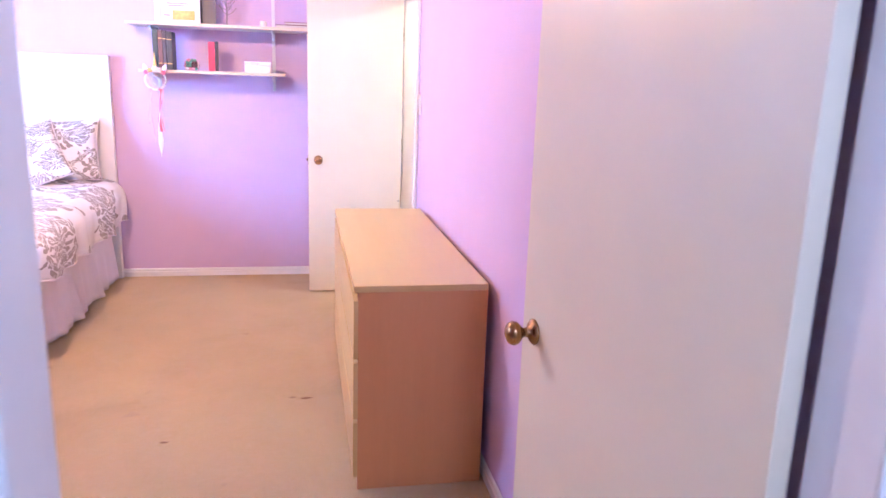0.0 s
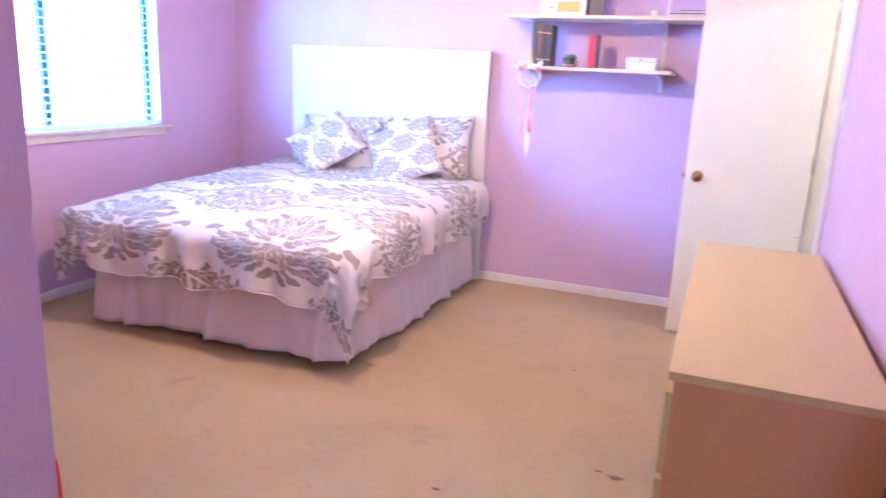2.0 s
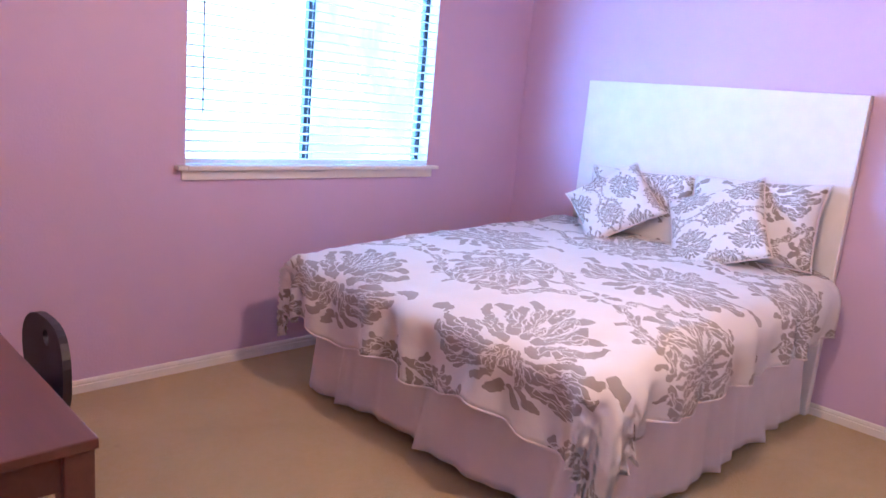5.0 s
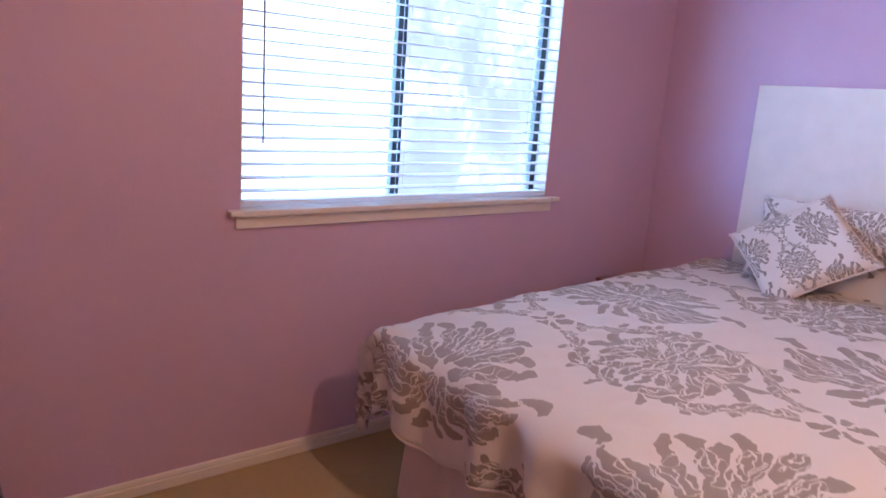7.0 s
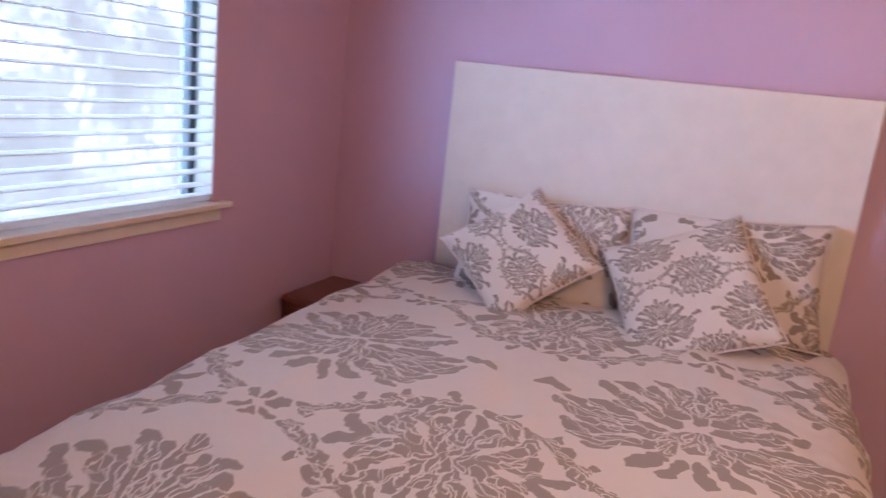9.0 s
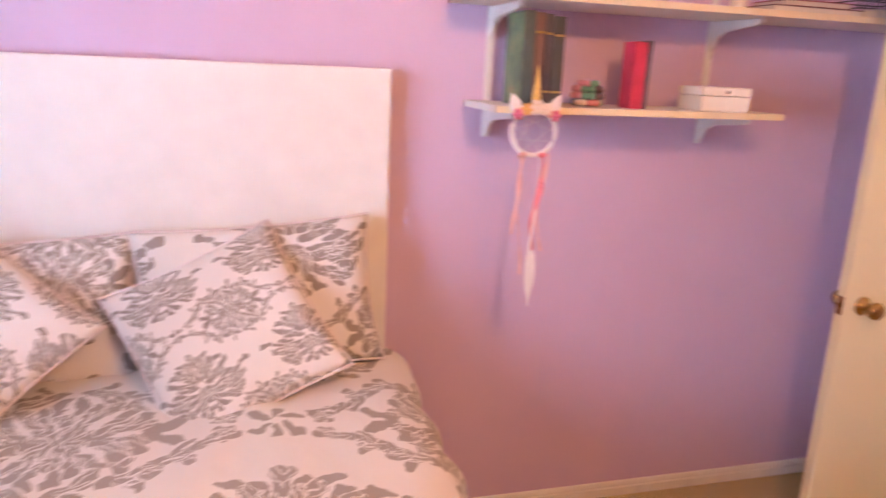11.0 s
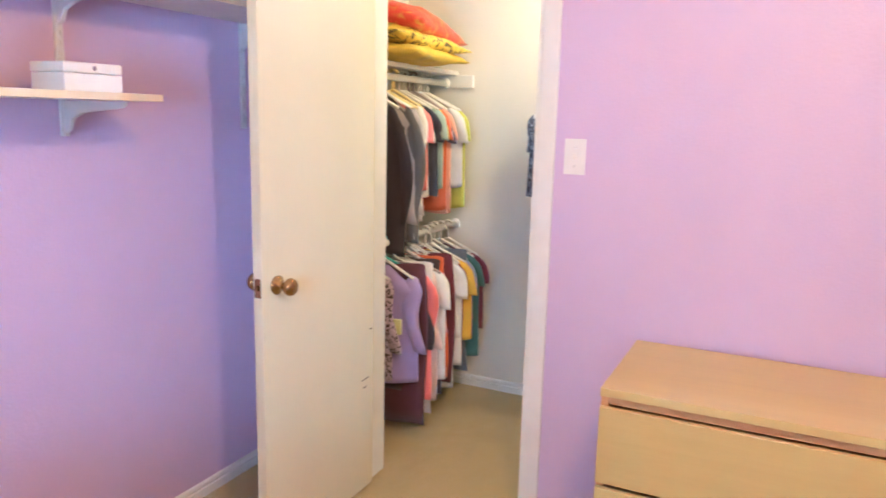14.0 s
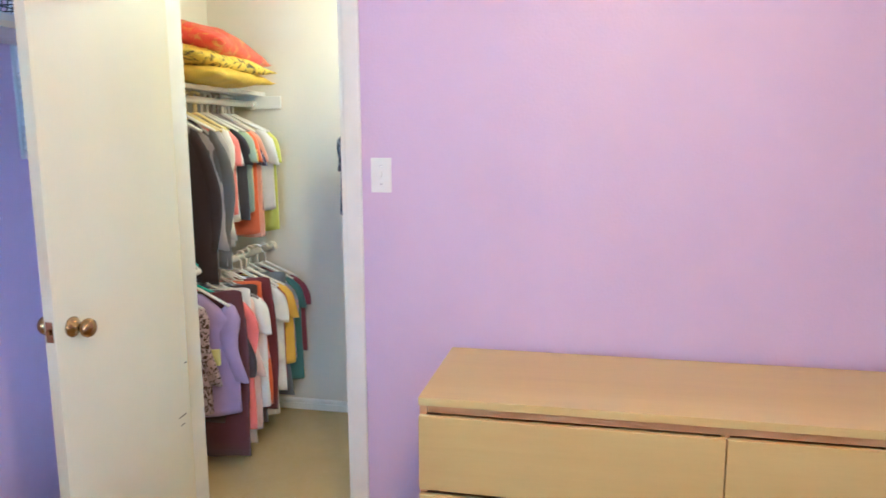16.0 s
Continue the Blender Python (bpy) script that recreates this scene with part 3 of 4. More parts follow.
def duvet():
    """A thick cover draped over mattress edges, with loose folds and UVs in metres."""
    b = bmesh.new()
    uv = b.loops.layers.uv.new("UVMap")
    x0, x1, y0, y1 = BX0 + 0.02, BX1 - 0.02, BY0 + 0.02, 3.0
    hang_l, hang_r, hang_f = 0.47, 0.39, 0.46
    step = 0.020
    us = np.arange(x0 - hang_l, x1 + hang_r + 1e-6, step)
    vs = np.arange(y0 - hang_f, y1 + 1e-6, step)
    R = 0.12
    top = 0.742
    grid = []
    for v in vs:
        row = []
        for u in us:
            a = (u - x1) if u > x1 else (u - x0 if u < x0 else 0.0)
            c = (v - y0) if v < y0 else 0.0
            d = math.hypot(a, c)
            w = noise.noise((u * 2.2, v * 2.2, 1.0)) * 0.018 + noise.noise((u * 6, v * 6, 4.0)) * 0.013
            w += 0.007 * noise.noise((u * 15, v * 13, 2.0)) + 0.006 * max(0.0, 1 - 9 * abs(noise.noise((u * 2.4 + 3, v * 2.0, 7.0))))
            bx, by = min(max(u, x0), x1), max(v, y0)
            inset = min(bx - x0, x1 - bx, by - y0)
            crown = -0.022 * math.exp(-inset / 0.14) - 0.065 * math.exp(-(by - y0) / 0.30) + 0.035 * max(0.0, (by - 2.35) / 0.65) ** 2
            if d < 1e-6:
                p = (bx, by, top + w + crown)
            else:
                nx, ny = a / d, c / d
                q = R * math.pi / 2
                if d < q:
                    out, drop = R * math.sin(d / R), R * (1 - math.cos(d / R))
                else:
                    out, drop = R, R + d - q
                along = bx * abs(ny) + by * abs(nx) + 0.5 * math.atan2(ny, nx)
                f = min(1.0, max(0.0, (d - 0.05) / 0.3))
                fold = 0.022 * math.sin(along * 17 + 1.6 * math.sin(along * 5)) + 0.016 * math.sin(along * 31 + 2)
                corner = min(abs(nx), abs(ny))
                out += f * fold * (1 - 0.5 * corner) + 0.02 * f + 0.055 * f * corner * math.sin(8 * math.atan2(ny, nx) + 4 * d)
                out += 0.06 * corner * f
                puff = 0.018 * math.sin(min(d, 0.36) / 0.36 * math.pi)
                drop -= (0.014 * math.sin(along * 11) + 0.05 * noise.noise((along * 2.6, 0.0, 9.0))) * f - (0.13 * math.sqrt(corner) if nx > 0 else -0.14 * corner) * f
                p = (bx + nx * (out + puff + w * f), by + ny * (out + puff + w * f), top + crown * (1 - f) - drop + w * (1 - f))
            row.append((b.verts.new((p[0] - cx, p[1] - cy, p[2])), (u, v)))
        grid.append(row)
    HEM.extend(Vector(k[0].co) + Vector((cx, cy, 0)) for k in [r[0] for r in grid[::-1]] + grid[0] + [r[-1] for r in grid])
    for r0, r1 in zip(grid, grid[1:]):
        for i in range(len(us) - 1):
            q = (r0[i], r0[i + 1], r1[i + 1], r1[i])
            f = b.faces.new([k[0] for k in q])
            for lp, k in zip(f.loops, q):
                lp[uv].uv = k[1]
    return b


bm = duvet()
for v in bm.verts:
    v.co += Vector((cx, cy, 0))
dv = part("duvet", bm, DUVET, None, smooth=True)
tagged(dv, "white duvet with grey damask medallions, draped over the bed", "duvet")
dv.modifiers.new("thick", "SOLIDIFY").thickness = 0.010
part("hem", tube(HEM, 0.0040, 6), SKIRT, dv, "stitched white hem", smooth=True)


def pillow(name, w, h, t, m, material, label, seed=1, category="pillow", group=""):
    """A stuffed cushion: two bulging faces, pulled corners, a welt at the seam. Width x, height y, thickness z."""
    b = bmesh.new()
    uv = b.loops.layers.uv.new("UVMap")
    n = 26
    for side in (1, -1):
        g = []
        for j in range(n + 1):
            row = []
            for i in range(n + 1):
                u, v = i / n * 2 - 1, j / n * 2 - 1
                e = (1 - abs(u) ** 2.6) * (1 - abs(v) ** 2.6)
                bulge = max(e, 0) ** 0.55
                pinch = 1 - 0.07 * (1 - abs(u) ** 2) * abs(v) ** 3 - 0.0
                pinch2 = 1 - 0.07 * (1 - abs(v) ** 2) * abs(u) ** 3
                x, y = u * w / 2 * pinch2, v * h / 2 * pinch
                z = side * (t / 2) * bulge * (1 + 0.16 * noise.noise((u * 2 + seed, v * 2, side))) + 0.008 * noise.noise((u * 5 + seed, v * 5, 3)) + 0.05 * t * noise.noise((u * 1.2, v * 1.2, seed))
                row.append((b.verts.new((x, y, z)), (u * w / 2 + seed * 0.37, v * h / 2 + seed * 0.21)))
            g.append(row)
        for r0, r1 in zip(g, g[1:]):
            for i in range(n):
                q = (r0[i], r0[i + 1], r1[i + 1], r1[i])
                if side < 0:
                    q = q[::-1]
                f = b.faces.new([k[0] for k in q])
                for lp, k in zip(f.loops, q):
                    lp[uv].uv = k[1]
    bmesh.ops.remove_doubles(b, verts=b.verts, dist=0.0004)
    ob = part(name, b, material, None, smooth=True)
    ob.matrix_world = m
    if category == "pillow":
        around = [(k / 10 - 1, -1) for k in range(20)] + [(1, k / 10 - 1) for k in range(20)] + [(1 - k / 10, 1) for k in range(20)] + [(-1, 1 - k / 10) for k in range(21)]
        cord = []
        for u, v in around:
            z = 0.008 * noise.noise((u * 5 + seed, v * 5, 3)) + 0.05 * t * noise.noise((u * 1.2, v * 1.2, seed))
            cord.append((u * w / 2 * (1 - 0.07 * (1 - v * v) * abs(u) ** 3), v * h / 2 * (1 - 0.07 * (1 - u * u) * abs(v) ** 3), z))
        part("piping", tube(cord, 0.0042, 6), SKIRT, ob, "pale corded edge", smooth=True)
    return tagged(ob, label, category, group)


def facing(x, y, z, lean, turn, spin=0):
    """Upright pillow pose: leaning back by lean degrees, turned by turn, spun in its plane."""
    return Matrix.Translation((x, y, z)) @ pose(0, 0, 0, 0, 0, turn) @ pose(0, 0, 0, 90 - lean, 0, 0) @ pose(0, 0, 0, 0, 0, spin)


G = "pillows on the bed"
pillow("sham_pillow", 0.68, 0.42, 0.16, facing(-3.065, 2.95, 0.915, 20, 0, 2), SHAM, "damask bed pillow leaning against the headboard", 1, group=G)
pillow("sham_pillow", 0.68, 0.44, 0.16, facing(-2.40, 2.94, 0.945, 21, 0, 4), SHAM, "damask bed pillow leaning against the headboard", 2, group=G)
pillow("throw_pillow", 0.44, 0.44, 0.13, facing(-3.10, 2.79, 0.925, 44, 6, -46), PILLOW, "square damask throw pillow tilted on one corner", 3, group=G)
pillow("throw_pillow", 0.49, 0.49, 0.14, facing(-2.49, 2.78, 0.905, 38, -6, 29), PILLOW, "square damask throw pillow leaning on the others", 4, group=G)

# nightstand in the corner
t = thing("nightstand", -3.88, 2.90, -0.03, label="small red-brown wooden nightstand between bed and wall", category="nightstand")
part("top", block((-0.2, -0.2, 0.575), (0.2, 0.2, 0.60), 0.004), REDWOOD, t)
part("body", block((-0.2, -0.18, 0.30), (0.2, 0.18, 0.575), 0.003), REDWOOD, t)
part("drawer_front", block((-0.18, -0.192, 0.33), (0.18, -0.18, 0.55), 0.003), REDWOOD, t)
for x in (-0.185, 0.185):
    for y in (-0.165, 0.165):
        part("leg", block((x - 0.018, y - 0.018, 0.03), (x + 0.018, y + 0.018, 0.30), 0.003), REDWOOD, t)

# ---- dresser ----
t = thing("dresser", -0.27, 0.80, 0, label="birch six-drawer dresser standing against the lilac wall", category="dresser")
part("top", block((-0.24, -0.80, 0.757), (0.24, 0.80, 0.78), 0.002), BIRCH, t)
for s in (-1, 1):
    part("side_panel", block((-0.225, min(s * 0.80, s * 0.778), 0.0), (0.24, max(s * 0.80, s * 0.778), 0.757), 0.002), BIRCH_ORANGE, t)
part("divider", block((-0.215, -0.011, 0.03), (0.23, 0.011, 0.757), 0.001), BIRCH_ORANGE, t)
part("back_panel", block((0.226, -0.778, 0.03), (0.238, 0.778, 0.757), 0.001), BIRCH_ORANGE, t)
part("front_rail", block((-0.218, -0.778, 0.730), (-0.185, 0.778, 0.7565), 0.001), BIRCH_ORANGE, t)
part("plinth", block((-0.19, -0.778, 0.0), (-0.17, 0.778, 0.06), 0.001), BIRCH_ORANGE, t)
for i in range(3):
    for s in (-1, 1):
        z0 = 0.052 + i * 0.230
        y0, y1 = (0.002, 0.7995) if s > 0 else (-0.7995, -0.002)
        d = part("drawer", block((-0.241, y0, z0), (-0.223, y1, z0 + 0.215), 0.002), BIRCH, t)
        part("drawer_box", block((-0.222, y0 + 0.03, z0 + 0.01), (0.2, y1 - 0.03, z0 + 0.16), 0.001), BIRCH_ORANGE, d)

# ---- shelves on the bed wall ----
SL_TOP, SU_TOP, SF = 1.515, 1.822, 2.822


def standard(x, z0, z1):
    t = thing("shelf_standard", x, YN, 0, label="white slotted metal shelf standard on the wall", category="shelf standard", group="shelf standards")
    b = block((-0.012, -0.012, z0), (-0.004, -0.0005, z1), 0.001)
    block((0.004, -0.012, z0), (0.012, -0.0005, z1), 0.001, bm=b)
    block((-0.0039, -0.006, z0), (0.0039, -0.0005, z1), 0, bm=b)
    z = z0 + 0.02
    while z < z1 - 0.02:
        block((-0.0041, -0.0118, z), (0.0041, -0.0062, z + 0.014), 0, bm=b)
        z += 0.028
    part("channel", b, BRACKET, t)
    return t


def bracket(x, ztop, long=0.25):
    t = thing("shelf_bracket", x, YN - 0.012, ztop, label="white tapered metal shelf bracket", category="shelf bracket", group="shelf brackets")
    prof = [(0, -0.001), (-long, -0.001), (-long, -0.014), (-long + 0.02, -0.020), (-0.08, -0.034), (-0.035, -0.052), (-0.018, -0.085), (0, -0.095)]
    rings = [[(dx, y, z) for y, z in prof] for dx in (-0.007, 0.007)]
    part("arm", loft(rings), BRACKET, t)
    return t


for x, z0, z1 in ((-1.680, 1.40, 2.25), (-0.885, 1.39, 2.25), (-0.120, 1.41, 2.25)):
    standard(x, z0, z1)
for x in (-1.680, -0.885):
    bracket(x, SL_TOP - 0.021)
for x in (-1.680, -0.885, -0.120):
    bracket(x, SU_TOP - 0.021)
EDGE = plain("cream_edge_band", (0.72, 0.60, 0.42), 0.45, vary=0.05)
for nm, x0, x1, z in (("lower", -1.758, -0.802, SL_TOP), ("upper", -1.825, -0.015, SU_TOP)):
    t = thing("wall_shelf", 0, 0, 0, label="white laminate wall shelf on metal brackets", category="shelf", group="wall shelves")
    part("board", block((x0, SF, z - 0.02), (x1, YN - 0.013, z), 0.002), SHELFWHITE, t)
    part("edge_band", block((x0 + 0.001, SF - 0.0016, z - 0.0195), (x1 - 0.001, SF - 0.0002, z - 0.0005), 0.0004), EDGE, t, "cream front edge band")


def book(x, w, h, d, color, cover, label, y=2.87, z=SL_TOP, lean=0.0, group="books on the lower shelf"):
    t = thing("book", x, y, z, label=label, category="book", group=group)
    m = plain("book_cover", color, 0.5, vary=0.25, scale=20)
    b = block((0, 0, 0.0), (0.003, d, h), 0.001)
    block((w - 0.003, 0, 0.0), (w, d, h), 0.001, bm=b)
    block((0.0031, 0, 0.0), (w - 0.0031, 0.004, h), 0.001, bm=b)
    part("cover", b, m, t)
    part("page_block", block((0.0035, 0.0045, 0.004), (w - 0.0035, d - 0.006, h - 0.004), 0.001), plain("book_pages", (0.70, 0.64, 0.52), 0.9), t)
    if cover:
        for zz in (0.15, 0.78):
            part("spine_band", block((0.002, -0.0012, h * zz), (w - 0.002, -0.0002, h * zz + 0.006), 0), cover, t, "gold spine band")
    t.matrix_world = pose(x, y, z, 0, lean, 0)
    return t


GOLD = plain("gold_foil", (0.60, 0.42, 0.14), 0.3, 1.0)
n = Nodes("mottled_green_cover")
vec = n.coords()
f = n.noise(vec, 18.0, 4, 0.6)
n.set(n.ramp(f, [(0.35, (0.03, 0.05, 0.03)), (0.55, (0.10, 0.16, 0.06)), (0.7, (0.22, 0.14, 0.06))]), 0.35)
bk = book(-1.668, 0.032, 0.262, 0.15, (0.05, 0.06, 0.05), None, "large book with a mottled green cover")
part("cover_picture", block((-0.0015, 0.006, 0.006), (-0.0002, 0.144, 0.256), 0), n.m, bk, "mottled green picture")
book(-1.634, 0.028, 0.258, 0.15, (0.12, 0.05, 0.03), GOLD, "dark brown hardback with gold bands")
book(-1.604, 0.022, 0.255, 0.15, (0.05, 0.03, 0.03), GOLD, "dark maroon hardback with gold bands")
book(-1.580, 0.036, 0.250, 0.15, (0.045, 0.04, 0.035), GOLD, "thick black hardback with gold bands")
book(-1.312, 0.042, 0.195, 0.07, (0.45, 0.02, 0.05), None, "bright red hardback standing upright", y=2.88)
# thin dark slab added to give the red book its dark right side
book(-1.272, 0.016, 0.200, 0.09, (0.06, 0.05, 0.06), None, "thin dark slab standing in for the right side of the red book", y=2.88, lean=1)

# small round ornament of beads
t = thing("bead_ornament", -1.43, 2.93, SL_TOP, label="small pink and green beaded ornament on the shelf", category="ornament")
cols = [plain("pink_bead", (0.62, 0.25, 0.28), 0.25), plain("green_bead", (0.14, 0.28, 0.18), 0.25), plain("dark_bead", (0.10, 0.06, 0.07), 0.2), plain("pale_bead", (0.75, 0.62, 0.58), 0.25)]
for j, (rad, z, cnt) in enumerate(((0.036, 0.013, 11), (0.043, 0.033, 13), (0.038, 0.052, 11), (0.024, 0.068, 7))):
    for k in range(cnt):
        a = 2 * math.pi * (k + 0.5 * j) / cnt
        b = bmesh.new()
        bmesh.ops.create_icosphere(b, subdivisions=1, radius=0.0125)
        part("bead", moved(b, pose(rad * math.cos(a), rad * math.sin(a), z)), cols[(j + k // 2) % 4], t, smooth=True)
part("core", lathe([(0.026, 0.002), (0.034, 0.03), (0.02, 0.066)], 14), cols[2], t)

t = thing("storage_box", -0.987, 2.93, SL_TOP, label="small white lidded box with a clasp on the shelf", category="box")
BOXW = plain("white_leather_box", (0.80, 0.76, 0.70), 0.45, vary=0.04, bump=0.1)
part("body", block((-0.088, -0.065, 0), (0.088, 0.065, 0.046), 0.004), BOXW, t)
part("lid", block((-0.0885, -0.0655, 0.0475), (0.0885, 0.0655, 0.074), 0.005), BOXW, t)
part("clasp", moved(lathe([(0.006, 0), (0.006, 0.002), (0.002, 0.003)], 12), pose(0, -0.0655, 0.060, 90, 0, 0)), CHROME, t)

# upper shelf
t = thing("picture_frame", -1.50, 2.955, SU_TOP, label="white framed print with a yellow label leaning on the shelf", category="picture frame")
M = pose(0, 0, 0.002, -8, 0, 0)
part("backing", moved(block((-0.125, -0.004, 0), (0.125, 0.004, 0.24), 0.001), M), plain("print_paper", (0.72, 0.70, 0.70), 0.6, vary=0.12, scale=25), t)
b = block((-0.135, -0.012, 0), (-0.123, 0.008, 0.25), 0.002)
block((0.123, -0.012, 0), (0.135, 0.008, 0.25), 0.002, bm=b)
block((-0.123, -0.012, 0.0), (0.123, 0.008, 0.012), 0.002, bm=b)
block((-0.123, -0.012, 0.238), (0.123, 0.008, 0.25), 0.002, bm=b)
part("frame", moved(b, M), WHITE, t)
part("label_patch", moved(block((-0.045, -0.0052, 0.025), (0.10, -0.0042, 0.088), 0), M), plain("mustard_label", (0.70, 0.45, 0.10), 0.6, vary=0.2, scale=40), t, "mustard yellow printed label")
for k, (x0, x1, z) in enumerate(((-0.07, 0.03, 0.115), (-0.08, 0.06, 0.13), (-0.05, 0.09, 0.165), (-0.1, -0.06, 0.05))):
    part("text_bar", moved(block((x0, -0.0052, z), (x1, -0.0042, z + 0.006), 0), M), plain("grey_print", (0.30, 0.27, 0.32), 0.6), t)

t = thing("stacked_frame", -1.335, 3.00, SU_TOP, label="dark picture frame standing behind a white one", category="picture frame")
part("panel", moved(block((-0.055, -0.008, 0), (0.07, 0.008, 0.23), 0.002), pose(0, 0, 0.001, -7, 0, 0)), plain("dark_frame", (0.07, 0.06, 0.08), 0.4), t)

t = thing("jewellery_tree", -1.19, 2.95, SU_TOP, label="silver wire jewellery tree on a dark base", category="jewellery stand")
WIRE = plain("dull_silver_wire", (0.34, 0.28, 0.30), 0.35, 0.8)
part("base", lathe([(0.050, 0), (0.050, 0.006), (0.02, 0.010)], 20), BRONZE, t)
part("trunk", tube([(0, 0, 0.008), (0.004, 0, 0.08), (-0.002, 0, 0.16), (0, 0, 0.22)], [0.006, 0.005, 0.004, 0.002], 8), WIRE, t)
rt = random.Random(7)
for k in range(16):
    a, z = k * 2.4, 0.07 + k * 0.009
    L = 0.06 + 0.03 * rt.random()
    tip = (math.cos(a) * L, math.sin(a) * L * 0.6, z + 0.05)
    mid = (math.cos(a) * L * 0.5, math.sin(a) * L * 0.3, z + 0.015)
    br = tube([(0, 0, z), mid, tip], [0.0028, 0.0022, 0.0014], 6)
    tube([mid, (mid[0] * 1.5 + 0.012, mid[1] + 0.012, mid[2] + 0.04)], 0.0014, 5, bm=br)
    tube([mid, (mid[0] * 1.4 - 0.012, mid[1] - 0.010, mid[2] + 0.045)], 0.0014, 5, bm=br)
    part("branch", br, WIRE, t)

t = thing("candle", -0.945, 2.93, SU_TOP, label="short white pillar candle on the shelf", category="candle")
part("wax", lathe([(0.023, 0), (0.024, 0.002), (0.024, 0.040), (0.021, 0.043), (0.010, 0.039)], 20), WHITE, t, smooth=True)
part("wick", tube([(0, 0, 0.038), (0.001, 0, 0.048)], 0.001, 6), BRONZE, t)
for x0, x1, y0, y1, zz, h, c, lab in ((-0.86, -0.52, 2.87, 3.08, 0, 0.022, (0.10, 0.03, 0.04), "dark maroon book lying flat on the shelf"),
                                      (-0.48, -0.22, 2.86, 3.06, 0, 0.030, (0.55, 0.53, 0.55), "pale grey book lying flat on the shelf"),
                                      (-0.80, -0.55, 2.89, 3.05, 0.0225, 0.020, (0.22, 0.02, 0.04), "dark red book lying on another book")):
    t = thing("flat_book", 0, 0, SU_TOP + zz, label=lab, category="book", group="books lying on the upper shelf")
    m = plain("flat_cover", c, 0.5, vary=0.2)
    b = block((x0, y0, 0), (x1, y1, 0.003), 0.001)
    block((x0, y0, h - 0.003), (x1, y1, h), 0.001, bm=b)
    block((x0, y1 - 0.003, 0.0031), (x1, y1, h - 0.0031), 0, bm=b)
    part("cover", b, m, t)
    part("page_block", block((x0 + 0.004, y0 + 0.003, 0.0033), (x1 - 0.004, y1 - 0.0032, h - 0.0033), 0.0005), plain("page_edges", (0.66, 0.60, 0.52), 0.9), t)
t = thing("wire_basket", -0.40, 2.98, SU_TOP + 0.0305, label="small dark wire basket on the upper shelf", category="basket")
for k in range(4):
    z = 0.006 + k * 0.022
    w, d = 0.09 + 0.006 * k, 0.055 + 0.004 * k
    part("wire_ring", tube([(-w, -d, z), (w, -d, z), (w, d, z), (-w, d, z), (-w, -d, z)], 0.0025, 6), BRONZE, t)
for k in range(10):
    x = -0.09 + k * 0.02
    part("wire_upright", tube([(x, -0.055, 0.004), (x * 1.2, -0.068, 0.074)], 0.002, 5), BRONZE, t)

# ---- hoop ornament hanging from the lower shelf ----
HX, HY, HZ = -1.648, 2.800, 1.433
t = thing("hoop_ornament", HX, HY, HZ, label="white hoop ornament with flowers, gold horn and pink ribbons", category="hanging ornament")
RIBW = plain("white_ribbon", (0.80, 0.77, 0.80), 0.6, vary=0.05, scale=60, bump=0.2)
PINK = plain("pink_ribbon", (0.72, 0.22, 0.27), 0.55, vary=0.15, scale=40)
PALEP = plain("pale_pink_ribbon", (0.78, 0.48, 0.50), 0.55, vary=0.1, scale=40)
ringp = [(0.066 * math.cos(a), 0, 0.014 + 0.066 * math.sin(a)) for a in np.linspace(0, 2 * math.pi, 41)]
part("hoop", tube(ringp, 0.007, 10), RIBW, t, smooth=True)
web = None
for k in range(9):
    a0, a1 = 2 * math.pi * k / 9, 2 * math.pi * (k + 3.4) / 9
    web = tube([(0.064 * math.cos(a0), 0, 0.014 + 0.064 * math.sin(a0)), (0.064 * math.cos(a1), 0, 0.014 + 0.064 * math.sin(a1))], 0.0006, 4, bm=web)
part("web", web, RIBW, t)
horn = []
for k in range(15):
    f = k / 14
    horn.append((0.016 * (1 - f) * (1 + 0.12 * math.sin(k * 2.1)) + 0.0008, 0.082 + f * 0.115))
part("horn", lathe(horn, 14), plain("gold_glitter", (0.62, 0.42, 0.13), 0.35, 0.9, vary=0.3, scale=200, bump=0.4, fine=400), t, "gold spiral horn", smooth=True)
for s in (-1, 1):
    ear = lathe([(0.004, 0), (0.016, 0.012), (0.018, 0.026), (0.010, 0.044), (0.001, 0.056)], 12)
    part("ear", moved(ear, pose(s * 0.052, 0, 0.066, 0, s * 22, 0) @ Matrix.Diagonal((1, 0.45, 1, 1))), RIBW, t, smooth=True)
FLOW = [plain("cream_petal", (0.80, 0.70, 0.64), 0.6), plain("peach_petal", (0.72, 0.38, 0.28), 0.6), plain("rose_petal", (0.62, 0.16, 0.28), 0.6), plain("ochre_petal", (0.66, 0.38, 0.12), 0.6)]
